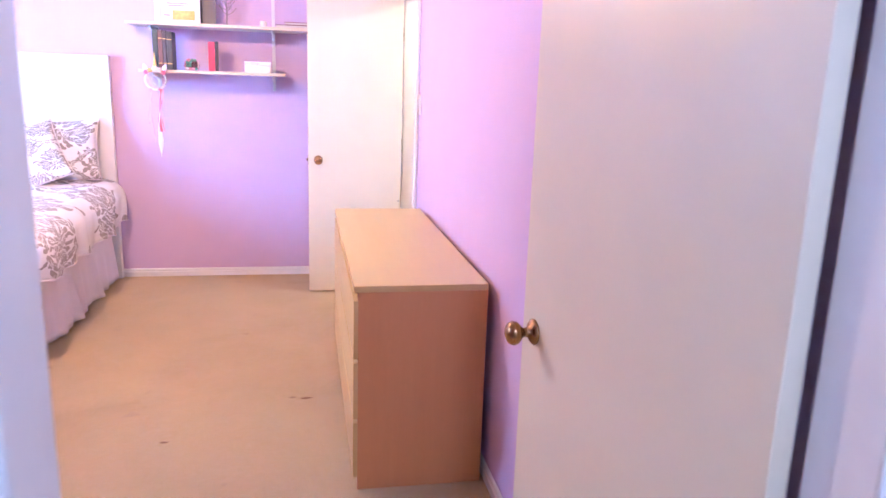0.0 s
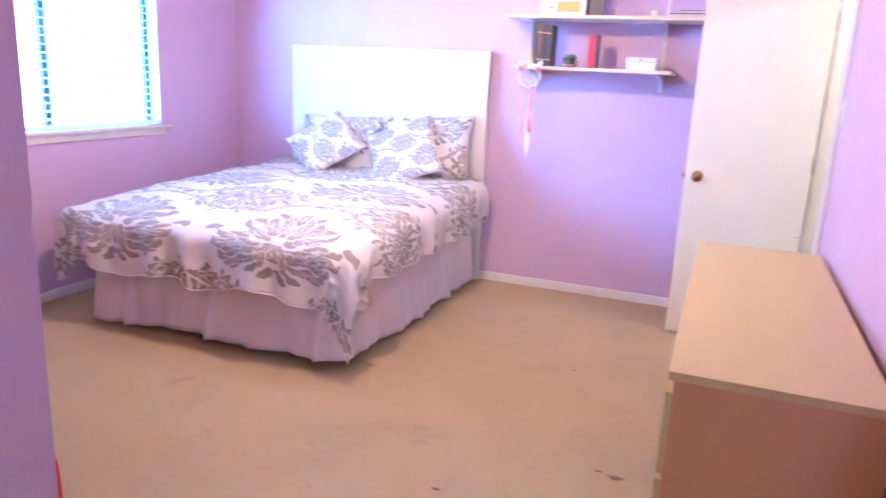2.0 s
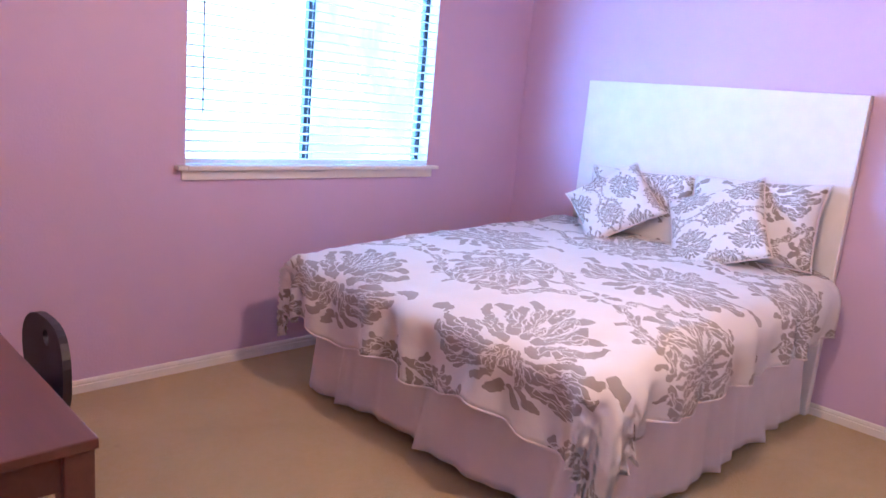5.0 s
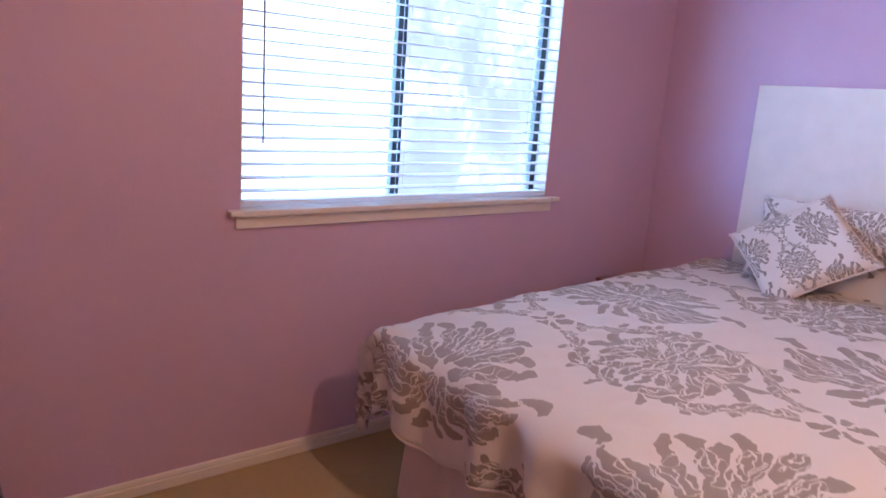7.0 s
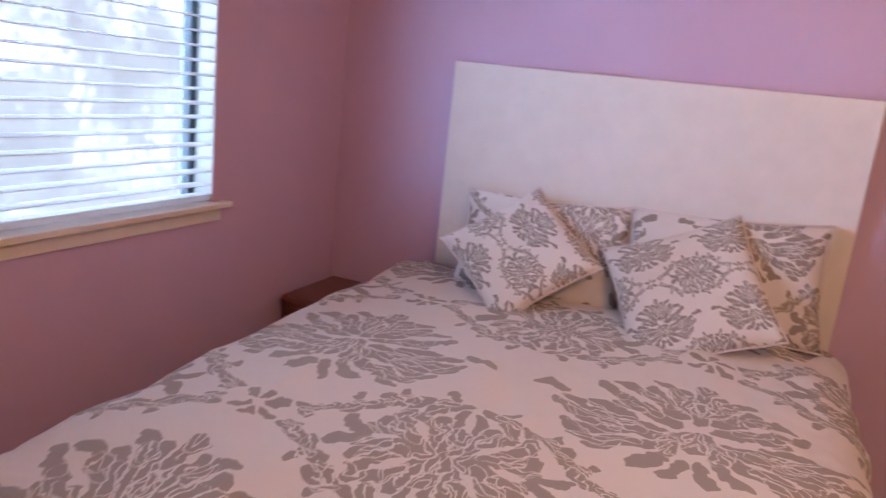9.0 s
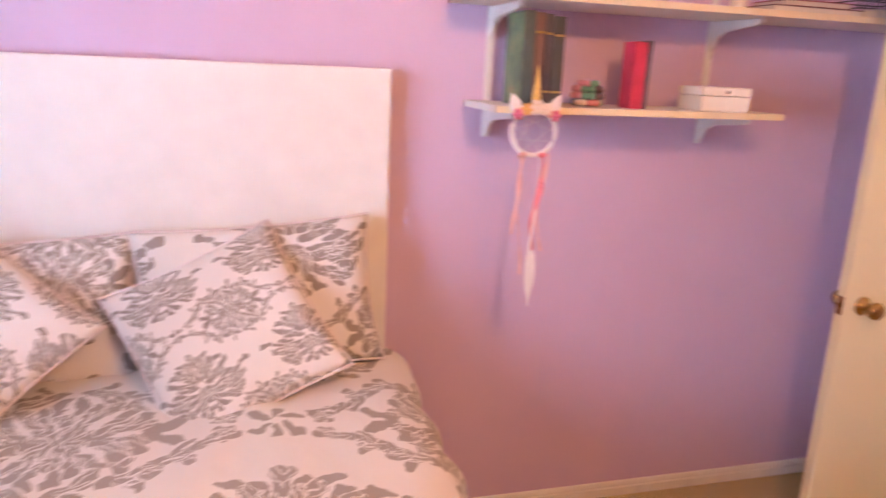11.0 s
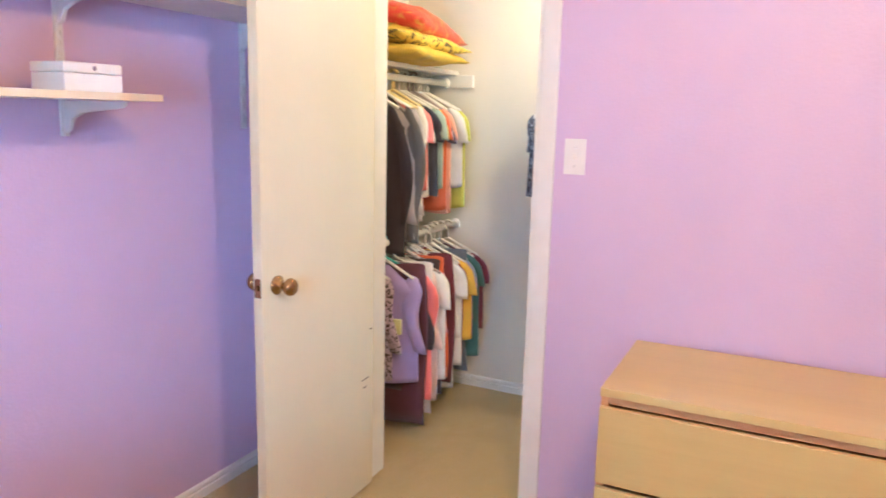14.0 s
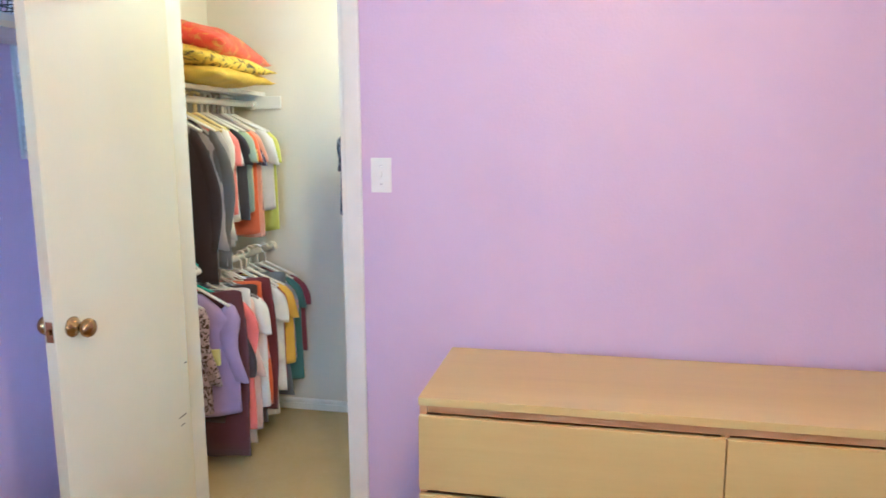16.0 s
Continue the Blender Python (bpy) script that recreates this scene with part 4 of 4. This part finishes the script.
for x, z, sc, ci in ((0.0, 0.082, 1.35, 0), (-0.030, 0.076, 1.1, 3), (0.030, 0.078, 1.1, 0), (-0.056, 0.062, 1.0, 2), (0.056, 0.060, 1.0, 2), (0.042, 0.066, 0.8, 1), (-0.044, 0.070, 0.8, 1)):
    fl = None
    for k in range(6):
        a = k * math.pi / 3
        b = bmesh.new()
        bmesh.ops.create_icosphere(b, subdivisions=1, radius=0.010 * sc)
        moved(b, pose(0.009 * sc * math.cos(a), -0.012, 0.009 * sc * math.sin(a), 0, -math.degrees(a), 0) @ Matrix.Diagonal((1.0, 0.45, 0.7, 1)))
        fl = merge(fl, b)
    b = bmesh.new()
    bmesh.ops.create_icosphere(b, subdivisions=1, radius=0.006 * sc)
    fl = merge(fl, moved(b, pose(0, -0.017, 0)))
    part("flower", moved(fl, pose(x, 0, z)), FLOW[ci], t, smooth=True)


def ribbon(x, z0, z1, w, material, ph):
    rings = []
    k = 22
    for i in range(k + 1):
        f = i / k
        z = z0 + (z1 - z0) * f
        a = 0.9 * math.sin(f * 7 + ph)
        cxx, cyy = x + 0.010 * math.sin(f * 5 + ph), -0.006 + 0.008 * math.sin(f * 6 + 2 * ph)
        dx, dy = w / 2 * math.cos(a), w / 2 * math.sin(a)
        rings.append([(cxx - dx, cyy - dy, z), (cxx + dx, cyy + dy, z), (cxx + dx, cyy + dy + 0.0012, z), (cxx - dx, cyy - dy + 0.0012, z)])
    part("ribbon", loft(rings), material, t)


for x, z0, z1, w, m, ph in ((-0.040, -0.046, -0.28, 0.012, PALEP, 0.3), (0.024, -0.050, -0.33, 0.020, PINK, 1.2), (0.036, -0.044, -0.33, 0.014, PALEP, 2.0),
                            (-0.028, -0.048, -0.40, 0.008, PALEP, 3.0), (0.014, -0.052, -0.46, 0.007, RIBW, 0.8)):
    ribbon(x, z0, z1, w, m, ph)
for x, m in ((0.026, PINK), (-0.034, PALEP)):
    b = bmesh.new()
    bmesh.ops.create_icosphere(b, subdivisions=1, radius=0.011)
    part("bow", moved(b, pose(x, -0.010, -0.050) @ Matrix.Diagonal((1.4, 0.6, 0.8, 1))), m, t, smooth=True)
rings = []
for i in range(11):
    f = i / 10
    w = 0.014 * math.sin(math.pi * min(1, 0.12 + f)) + 0.003
    rings.append([(0.016 - w, -0.008, -0.33 - f * 0.17), (0.016, -0.011, -0.33 - f * 0.17), (0.016 + w, -0.008, -0.33 - f * 0.17), (0.016, -0.006, -0.33 - f * 0.17)])
part("feather", loft(rings), RIBW, t)

# ---- closet ----
t = thing("closet_shelf", label="white closet shelf on a wall cleat", category="shelf")
part("board", block((0.128, 2.836, 1.690), (1.199, YN - 0.001, 1.710), 0.002), SHELFWHITE, t)
part("cleat", block((1.18, 2.745, 1.625), (1.1995, YN - 0.002, 1.6895), 0.003), TRIM, t)
part("cleat", block((0.127, 2.745, 1.625), (0.146, YN - 0.002, 1.6895), 0.003), TRIM, t)


def rod(a, c):
    t = thing("closet_rod", label="white painted closet rod", category="closet rod", group="closet rods")
    part("bar", tube([a, c], 0.016, 14), TRIM, t, smooth=True)
    d = (Vector(c) - Vector(a)).normalized()
    for e, s in ((Vector(a), 1), (Vector(c), -1)):
        part("socket", tube([e + d * s * 0.001, e + d * s * 0.014], 0.027, 14), TRIM, t, smooth=True)


RODS = (((0.147, 2.90, 1.648), (1.179, 2.90, 1.648)), ((0.127, 2.83, 0.905), (1.199, 2.83, 0.905)), ((0.96, 0.951, 1.62), (0.96, 2.30, 1.62)))
for a, c in RODS:
    rod(a, c)
part("rod_arm", tube([(0.96, 2.29, 1.60), (1.199, 2.29, 1.60)], 0.008, 8), TRIM, bpy.data.objects["closet_rod.002"])

HCOL = {"white": plain("white_plastic_hanger", (0.80, 0.78, 0.74), 0.35), "yellow": plain("pale_yellow_hanger", (0.78, 0.66, 0.30), 0.35),
        "teal": plain("teal_hanger", (0.08, 0.42, 0.36), 0.35), "wood": plain("grey_hanger", (0.30, 0.26, 0.26), 0.4)}


def cloth(name, color, spots=None):
    n = Nodes(name)
    vec = n.coords()
    f = n.noise(vec, 9.0, 4)
    col = n.ramp(f, [(0.3, dim(color, 0.88)), (0.7, dim(color, 1.08))])
    if spots:
        s = n.noise(vec, 75.0, 2, 0.5, 0.6)
        col = n.mix(n.math("GREATER_THAN", s, 0.54), col, spots)
    w = n.noise(vec, 420.0, 2)
    n.bump(w, 0.2, 0.002)
    n.set(**{"Sheen Weight": 0.2})
    return n.set(col, 0.9)


def garment(name, x, y, ztop, width, length, sleeve, color, label, hanger="white", spots=None, rz=0.0, thick=0.030, print_col=None, seed=0, group="clothes on the closet rods"):
    """Shirt or jacket on a hanger, hung square to the rod; its width runs along local y."""
    t = thing(name, x, y, ztop, rz, label=label, category="garment", group=group)
    m = cloth(name + "_cloth", color, spots)
    rows, segs = 20, 28
    rg = random.Random(seed)
    ph, k1 = rg.uniform(0, 6), rg.randint(4, 7)
    rings = []
    for i in range(rows + 1):
        f = i / rows
        z = -0.115 - f * (length - 0.02)
        sh = min(1.0, f * 7)
        half = width / 2 * (0.25 + 0.75 * sh ** 0.6) * (1 + 0.05 * f)
        if f == 0:
            z += 0.012
        th = thick * (0.35 + 0.65 * sh) * (1 - 0.15 * math.sin(f * 3))
        if i > 0:
            z -= 0.055 * 0
        ring = []
        for k in range(segs):
            a = 2 * math.pi * k / segs
            w = 1 + 0.30 * f * math.sin(k1 * a + ph + f * 2)
            yy = half * math.cos(a)
            slope = 0.42 * max(0.0, abs(yy) - 0.03) * (1 - min(1, f * 5))
            ring.append((th * w * math.sin(a) + 0.010 * f * math.sin(3 * a + ph) + 0.007 * noise.noise((6 * yy + ph, 7 * z, 2 * math.sin(a))), yy, z - slope + 0.012 * math.sin(2 * a + ph) * f))
        rings.append(ring)
    part("body", loft(rings), m, t, smooth=True)
    for s in (-1, 1):
        sr = []
        for i in range(10):
            f = i / 9
            r = 0.046 * min(1.0, 0.35 + f * 5) * (1 - 0.30 * f * (sleeve > 0.25))
            cyy = s * (width / 2 * 0.80 + 0.030 * math.sin(f * 1.6) + 0.02 * math.sin(f * 5 + ph) * (sleeve > 0.25))
            z = -0.150 - f * sleeve
            sr.append([(0.5 * r * math.cos(2 * math.pi * k / 12) * (1 + 0.2 * math.sin(3 * k + i * 0.6)) + 0.01 * math.sin(f * 4 + ph), cyy + r * math.sin(2 * math.pi * k / 12), z - 0.55 * abs(r) * s * math.sin(2 * math.pi * k / 12) * (1 - 0.6 * f)) for k in range(12)])
        part("sleeve", loft(sr), m, t, smooth=True)
    if print_col:
        part("print", block((-thick - 0.006, -width * 0.30, -0.115 - length * 0.55), (-thick * 0.4, -width * 0.02, -0.115 - length * 0.42), 0.004), plain("shirt_print", print_col, 0.7), t)
    hk = HCOL[hanger]
    pts = [(0, -width / 2 * 0.86, -0.155), (0, -0.02, -0.080), (0, 0, -0.070), (0, 0.02, -0.080), (0, width / 2 * 0.86, -0.155)]
    h = tube(pts, 0.0065, 8)
    hook = [(0, 0, -0.070), (0, 0, -0.025)] + [(0, 0.021 * math.sin(a), 0.0 - 0.021 * math.cos(a) * 1.0 + 0.0) for a in np.linspace(0.6, 4.4, 9)]
    tube(hook, 0.0065, 6, bm=h)
    part("hanger", h, hk, t, smooth=True)
    return t


UP = [((0.022, 0.012, 0.018), 0.72, 0.52, "dark plum cardigan", "white", None), ((0.40, 0.36, 0.36), 0.66, 0.52, "pale grey-pink cardigan", "white", None),
      ((0.11, 0.105, 0.105), 0.66, 0.50, "charcoal grey cardigan", "yellow", None), ((0.72, 0.69, 0.65), 0.58, 0.48, "white knit jacket", "yellow", None),
      ((0.72, 0.22, 0.20), 0.44, 0.15, "coral short-sleeved shirt", "yellow", None), ((0.78, 0.76, 0.74), 0.46, 0.15, "white short-sleeved shirt", "yellow", None),
      ((0.03, 0.026, 0.04), 0.46, 0.15, "black short-sleeved shirt", "white", None), ((0.34, 0.42, 0.34), 0.44, 0.14, "mint green shirt", "white", None),
      ((0.75, 0.60, 0.04), 0.44, 0.14, "bright yellow shirt", "wood", (0.25, 0.20, 0.05)), ((0.62, 0.13, 0.04), 0.54, 0.14, "orange-red dress", "wood", None),
      ((0.70, 0.36, 0.25), 0.56, 0.14, "peach summer dress", "white", None), ((0.06, 0.05, 0.13), 0.44, 0.16, "navy patterned shirt", "white", (0.5, 0.45, 0.5)),
      ((0.72, 0.70, 0.70), 0.44, 0.16, "white collared shirt", "white", None), ((0.55, 0.55, 0.08), 0.56, 0.15, "lime green dress", "white", None)]
for i, (c, L, sl, lab, hg, sp) in enumerate(UP):
    x = 0.475 + i * 0.0420
    garment("shirt" if sl < 0.3 else "cardigan", x, (2.97 if i == 0 else 2.92) + random.uniform(-0.01, 0.01), 1.663, 0.385 + random.uniform(-0.03, 0.04), L, sl, c, lab + " hanging on the upper rod", hg, sp, random.uniform(-12, 9), seed=i)
LOW = [((0.42, 0.33, 0.38), 0.42, 0.34, "leopard print top", "white", (0.05, 0.03, 0.04)), ((0.36, 0.27, 0.50), 0.43, 0.34, "lavender sweater", "white", None),
       ((0.040, 0.022, 0.030), 0.48, 0.34, "dark maroon sweater", "teal", None), ((0.72, 0.17, 0.15), 0.52, 0.36, "coral red sweater", "white", None),
       ((0.74, 0.58, 0.54), 0.54, 0.36, "pale pink long-sleeved top", "white", None), ((0.78, 0.75, 0.71), 0.46, 0.16, "white shirt", "wood", None),
       ((0.72, 0.25, 0.10), 0.42, 0.16, "orange shirt", "wood", None), ((0.70, 0.30, 0.32), 0.50, 0.30, "rose pink top", "white", None),
       ((0.80, 0.77, 0.73), 0.54, 0.36, "white long-sleeved top", "white", None), ((0.78, 0.76, 0.74), 0.46, 0.16, "plain white shirt", "white", None),
       ((0.70, 0.42, 0.03), 0.40, 0.16, "mustard yellow shirt", "white", None), ((0.20, 0.03, 0.05), 0.48, 0.16, "dark red shirt", "white", None),
       ((0.28, 0.36, 0.58), 0.40, 0.15, "light blue shirt", "white", (0.55, 0.30, 0.45)), ((0.07, 0.16, 0.17), 0.52, 0.15, "teal shirt", "white", None), ((0.14, 0.02, 0.05), 0.40, 0.14, "burgundy shirt", "white", None)]
for i, (c, L, sl, lab, hg, sp) in enumerate(LOW):
    x = 0.345 + i * 0.050
    garment("shirt" if sl < 0.3 else "sweater", x, (2.90 if i == 0 else 2.83) + random.uniform(-0.03, 0.02), 0.920, (0.32 if i < 2 else 0.42) + random.uniform(-0.03, 0.05), L * (1.25 if i < 10 else 1.12), sl, c, lab + " hanging on the lower rod", hg, sp, random.uniform(-15, 12), seed=40 + i, print_col=(0.75, 0.72, 0.25) if i == 1 else None)
for i, (y, L, zt, c, lab) in enumerate(((2.27, 0.42, 1.635, (0.03, 0.035, 0.07), "navy plaid shirt"), (2.20, 0.80, 1.635, (0.45, 0.04, 0.04), "long red dress"), (2.12, 0.5, 1.635, (0.45, 0.55, 0.08), "lime shirt"), (2.04, 0.55, 1.635, (0.30, 0.28, 0.30), "grey shirt"))):
    garment("shirt", 0.96, y, zt, 0.36, L, 0.15, c, lab + " hanging on the side rod", "white", (0.2, 0.22, 0.3) if i == 0 else None, 90, seed=80 + i)

# folded trousers hang beneath
for i, (x, c, z1, lab) in enumerate(((0.465, (0.075, 0.015, 0.025), 0.09, "dark maroon trousers"), (0.52, (0.74, 0.70, 0.68), 0.13, "white trousers"), (0.60, (0.05, 0.03, 0.035), 0.20, "black trousers"),
                                     (0.67, (0.62, 0.12, 0.03), 0.26, "orange shorts"), (0.755, (0.12, 0.015, 0.03), 0.20, "burgundy trousers"), (0.90, (0.13, 0.14, 0.18), 0.22, "slate blue trousers"))):
    t = thing("trousers", x, 2.73, 0.920, label=lab + " hanging folded below the shirts", category="trousers", group="trousers on the lower rod")
    rings = []
    for k in range(9):
        f = k / 8
        z = -0.10 - f * (0.845 - z1)
        rings.append([((0.020 + 0.006 * f) * math.cos(a), (0.10 + 0.02 * f) * math.sin(a) + 0.012 * math.sin(5 * f + x * 20), z + 0.01 * math.sin(2 * a)) for a in np.linspace(0, 2 * math.pi, 17)[:-1]])
    part("fabric", loft(rings), cloth("trouser_cloth", c), t, smooth=True)
    h = tube([(0, 0.10, -0.01), (0, 0.10, -0.05), (0, 0.0, -0.095), (0, 0.12, -0.095)], 0.004, 6)
    part("hanger", h, HCOL["white"], t)

# cushions on the closet shelf
n = Nodes("yellow_sequin_cushion")
vec = n.coords()
s1 = n.noise(vec, 28.0, 3, 0.6, 1.0)
col = n.ramp(s1, [(0.52, (0.72, 0.52, 0.03)), (0.60, (0.10, 0.06, 0.02))])
sq = n.noise(vec, 160.0, 2)
n.bump(sq, 0.5, 0.003)
YEL = n.set(col, 0.38)
n = Nodes("red_sequin_cushion")
vec = n.coords()
sq = n.noise(vec, 120.0, 2)
col = n.ramp(n.noise(vec, 22.0, 3, 0.6, 0.8), [(0.50, (0.62, 0.05, 0.02)), (0.64, (0.62, 0.28, 0.04))])
n.bump(sq, 0.5, 0.003)
RED = n.set(col, 0.3)
CG = "cushions on the closet shelf"
pillow("shelf_cushion", 0.66, 0.46, 0.09, Matrix.Translation((0.71, 2.905, 1.758)) @ pose(0, 0, 0, 3, 0, 4), plain("yellow_cotton", (0.66, 0.46, 0.03), 0.6, vary=0.12), "plain yellow cushion lying on the closet shelf", 5, "cushion", CG)
pillow("shelf_cushion", 0.64, 0.45, 0.10, Matrix.Translation((0.67, 2.905, 1.825)) @ pose(0, 0, 0, 6, 3, -5), YEL, "yellow sequin cushion in a stack on the shelf", 6, "cushion", CG)
pillow("shelf_cushion", 0.62, 0.44, 0.14, Matrix.Translation((0.72, 2.895, 1.900)) @ pose(0, 0, 0, 13, 4, 6), RED, "red-orange sequin cushion on top of the stack", 7, "cushion", CG)

# ---- table and chairs ----
TX1, TY1, TZ = -2.25, -0.255, 0.735
t = thing("desk", -2.84, -0.51, 0, label="dark brown wooden table against the wall", category="table")
part("tabletop", block((-0.59, -0.255, TZ - 0.022), (0.59, 0.255, TZ), 0.003), DARKWOOD, t)
for s in (-1, 1):
    part("apron", block((-0.53, min(s * 0.215, s * 0.235), TZ - 0.10), (0.53, max(s * 0.215, s * 0.235), TZ - 0.0222), 0.002), DARKWOOD, t)
    part("apron", block((min(s * 0.55, s * 0.57), -0.20, TZ - 0.10), (max(s * 0.55, s * 0.57), 0.20, TZ - 0.0222), 0.002), DARKWOOD, t)
    for r in (-1, 1):
        part("leg", block((s * 0.556 - 0.028, r * 0.222 - 0.028, 0), (s * 0.556 + 0.028, r * 0.222 + 0.028, TZ - 0.0222), 0.004), DARKWOOD, t)

BLACKP = plain("black_plastic", (0.022, 0.018, 0.034), 0.45, vary=0.15, bump=0.1)
t = thing("stapler", -2.58, -0.42, TZ, 25, label="small black stapler lying on the table", category="stapler")
part("base", block((-0.07, -0.016, 0), (0.07, 0.016, 0.012), 0.004), BLACKP, t)
part("arm", moved(block((-0.07, -0.013, 0), (0.06, 0.013, 0.020), 0.006), pose(0, 0, 0.018, 0, -9, 0)), BLACKP, t)


def star_base(t, r, z, metal):
    for k in range(5):
        a = 2 * math.pi * k / 5 + 0.4
        p = (r * math.cos(a), r * math.sin(a), 0.065)
        leg = part("base_leg", tube([(0, 0, 0.105), (p[0] * 0.5, p[1] * 0.5, 0.095), p], [0.026, 0.021, 0.014], 8), metal, t)
        part("caster", tube([(p[0] - 0.012 * math.sin(a), p[1] + 0.012 * math.cos(a), 0.026), (p[0] + 0.012 * math.sin(a), p[1] - 0.012 * math.cos(a), 0.026)], 0.026, 14), BLACKP, leg)
    part("gas_post", tube([(0, 0, 0.08), (0, 0, z)], 0.021, 12), CHROME, t)


t = thing("swivel_chair", -3.110, -0.267, 0, 0, label="black plastic swivel chair pushed under the table", category="chair")
star_base(t, 0.26, 0.42, BLACKP)
part("seat", lathe([(0.05, 0.415), (0.19, 0.425), (0.215, 0.445), (0.205, 0.465), (0.10, 0.458), (0.02, 0.455)], 28), BLACKP, t, smooth=True)
# backrest with a round hand hole
b = bmesh.new()
outer, inner = [], []
for k in range(32):
    a = 2 * math.pi * k / 32
    ox = 0.19 * math.copysign(abs(math.cos(a)) ** 0.7, math.cos(a))
    oz = 0.125 * math.copysign(abs(math.sin(a)) ** 0.8, math.sin(a)) + 0.572
    outer.append((ox, oz))
    inner.append((0.026 * math.cos(a), 0.024 * math.sin(a) + 0.640))
lay = []
for y0 in (0.165, 0.187):
    lay.append(([b.verts.new((x, y0 - 0.35 * x * x, z)) for x, z in outer], [b.verts.new((x, y0, z)) for x, z in inner]))
for k in range(32):
    j = (k + 1) % 32
    (o0, i0), (o1, i1) = lay
    b.faces.new((o0[k], o0[j], i0[j], i0[k]))
    b.faces.new((o1[j], o1[k], i1[k], i1[j]))
    b.faces.new((o0[j], o0[k], o1[k], o1[j]))
    b.faces.new((i0[k], i0[j], i1[j], i1[k]))
bmesh.ops.recalc_face_normals(b, faces=b.faces)
part("backrest", b, BLACKP, t, "black backrest with a round hole", smooth=False)
part("back_stem", tube([(0, 0.08, 0.41), (0, 0.19, 0.43), (0, 0.196, 0.56)], 0.014, 8), CHROME, t)

REDP = plain("red_plastic", (0.60, 0.025, 0.02), 0.4, vary=0.08, bump=0.05)
t = thing("folding_chair", -1.92, -0.765, 0, 0, label="folded red chair leaning against the lilac wall", category="chair")


def slab(hw, z0, z1, y, th, r):
    """A rounded panel facing +y."""
    pts = []
    for cx0, cz0, a0 in ((hw - r, z1 - r, 0), (-hw + r, z1 - r, 90), (-hw + r, z0 + r, 180), (hw - r, z0 + r, 270)):
        for k in range(7):
            a = radians(a0 + k * 15)
            pts.append((cx0 + r * math.cos(a), cz0 + r * math.sin(a)))
    return loft([[(x, y - th / 2, z) for x, z in pts], [(x * 1.0, y + th / 2, z) for x, z in pts]])


LEAN = pose(0, 0, 0, 2.5, 0, 0)
part("seat", moved(slab(0.215, 0.22, 0.655, 0.10, 0.035, 0.10), LEAN), REDP, t, "red seat panel")
part("backrest", moved(slab(0.125, 0.66, 0.96, 0.085, 0.022, 0.03), LEAN), REDP, t, "red back panel")
for x in (-0.135, 0.135):
    part("leg", moved(tube([(x, 0.065, 0.012), (x, 0.065, 0.94)], 0.011, 10), LEAN), REDP, t)
    part("leg", moved(tube([(x * 1.15, 0.045, 0.012), (x * 1.15, 0.045, 0.62)], 0.010, 10), LEAN), CHROME, t)

# ---- lamps ----
DOME = glow("lit_glass_dome", (1.0, 0.82, 0.62), 3.0)
t = thing("ceiling_light", CEIL_LAMP[0], CEIL_LAMP[1], H, label="flush round ceiling light with a lit glass dome", category="ceiling light")
part("base", lathe([(0.15, -0.03), (0.155, -0.02), (0.15, -0.001)], 28), BRASS, t, smooth=True)
part("dome", lathe([(0.02, -0.085), (0.07, -0.078), (0.115, -0.058), (0.138, -0.031)], 28), DOME, t, smooth=True)
# the hall fixture is made up to go with the hall fill
for nm, x, y in (("closet_light", 0.66, 1.9), ("hall_fill_fixture", -0.5, -3.1)):
    t = thing(nm, x, y, H, label="small round ceiling light with a lit dome, added out of view", category="ceiling light")
    part("base", lathe([(0.09, -0.03), (0.095, -0.02), (0.09, -0.001)], 24), BRASS, t, smooth=True)
    part("dome", lathe([(0.02, -0.08), (0.06, -0.068), (0.085, -0.031)], 24), DOME, t, smooth=True)
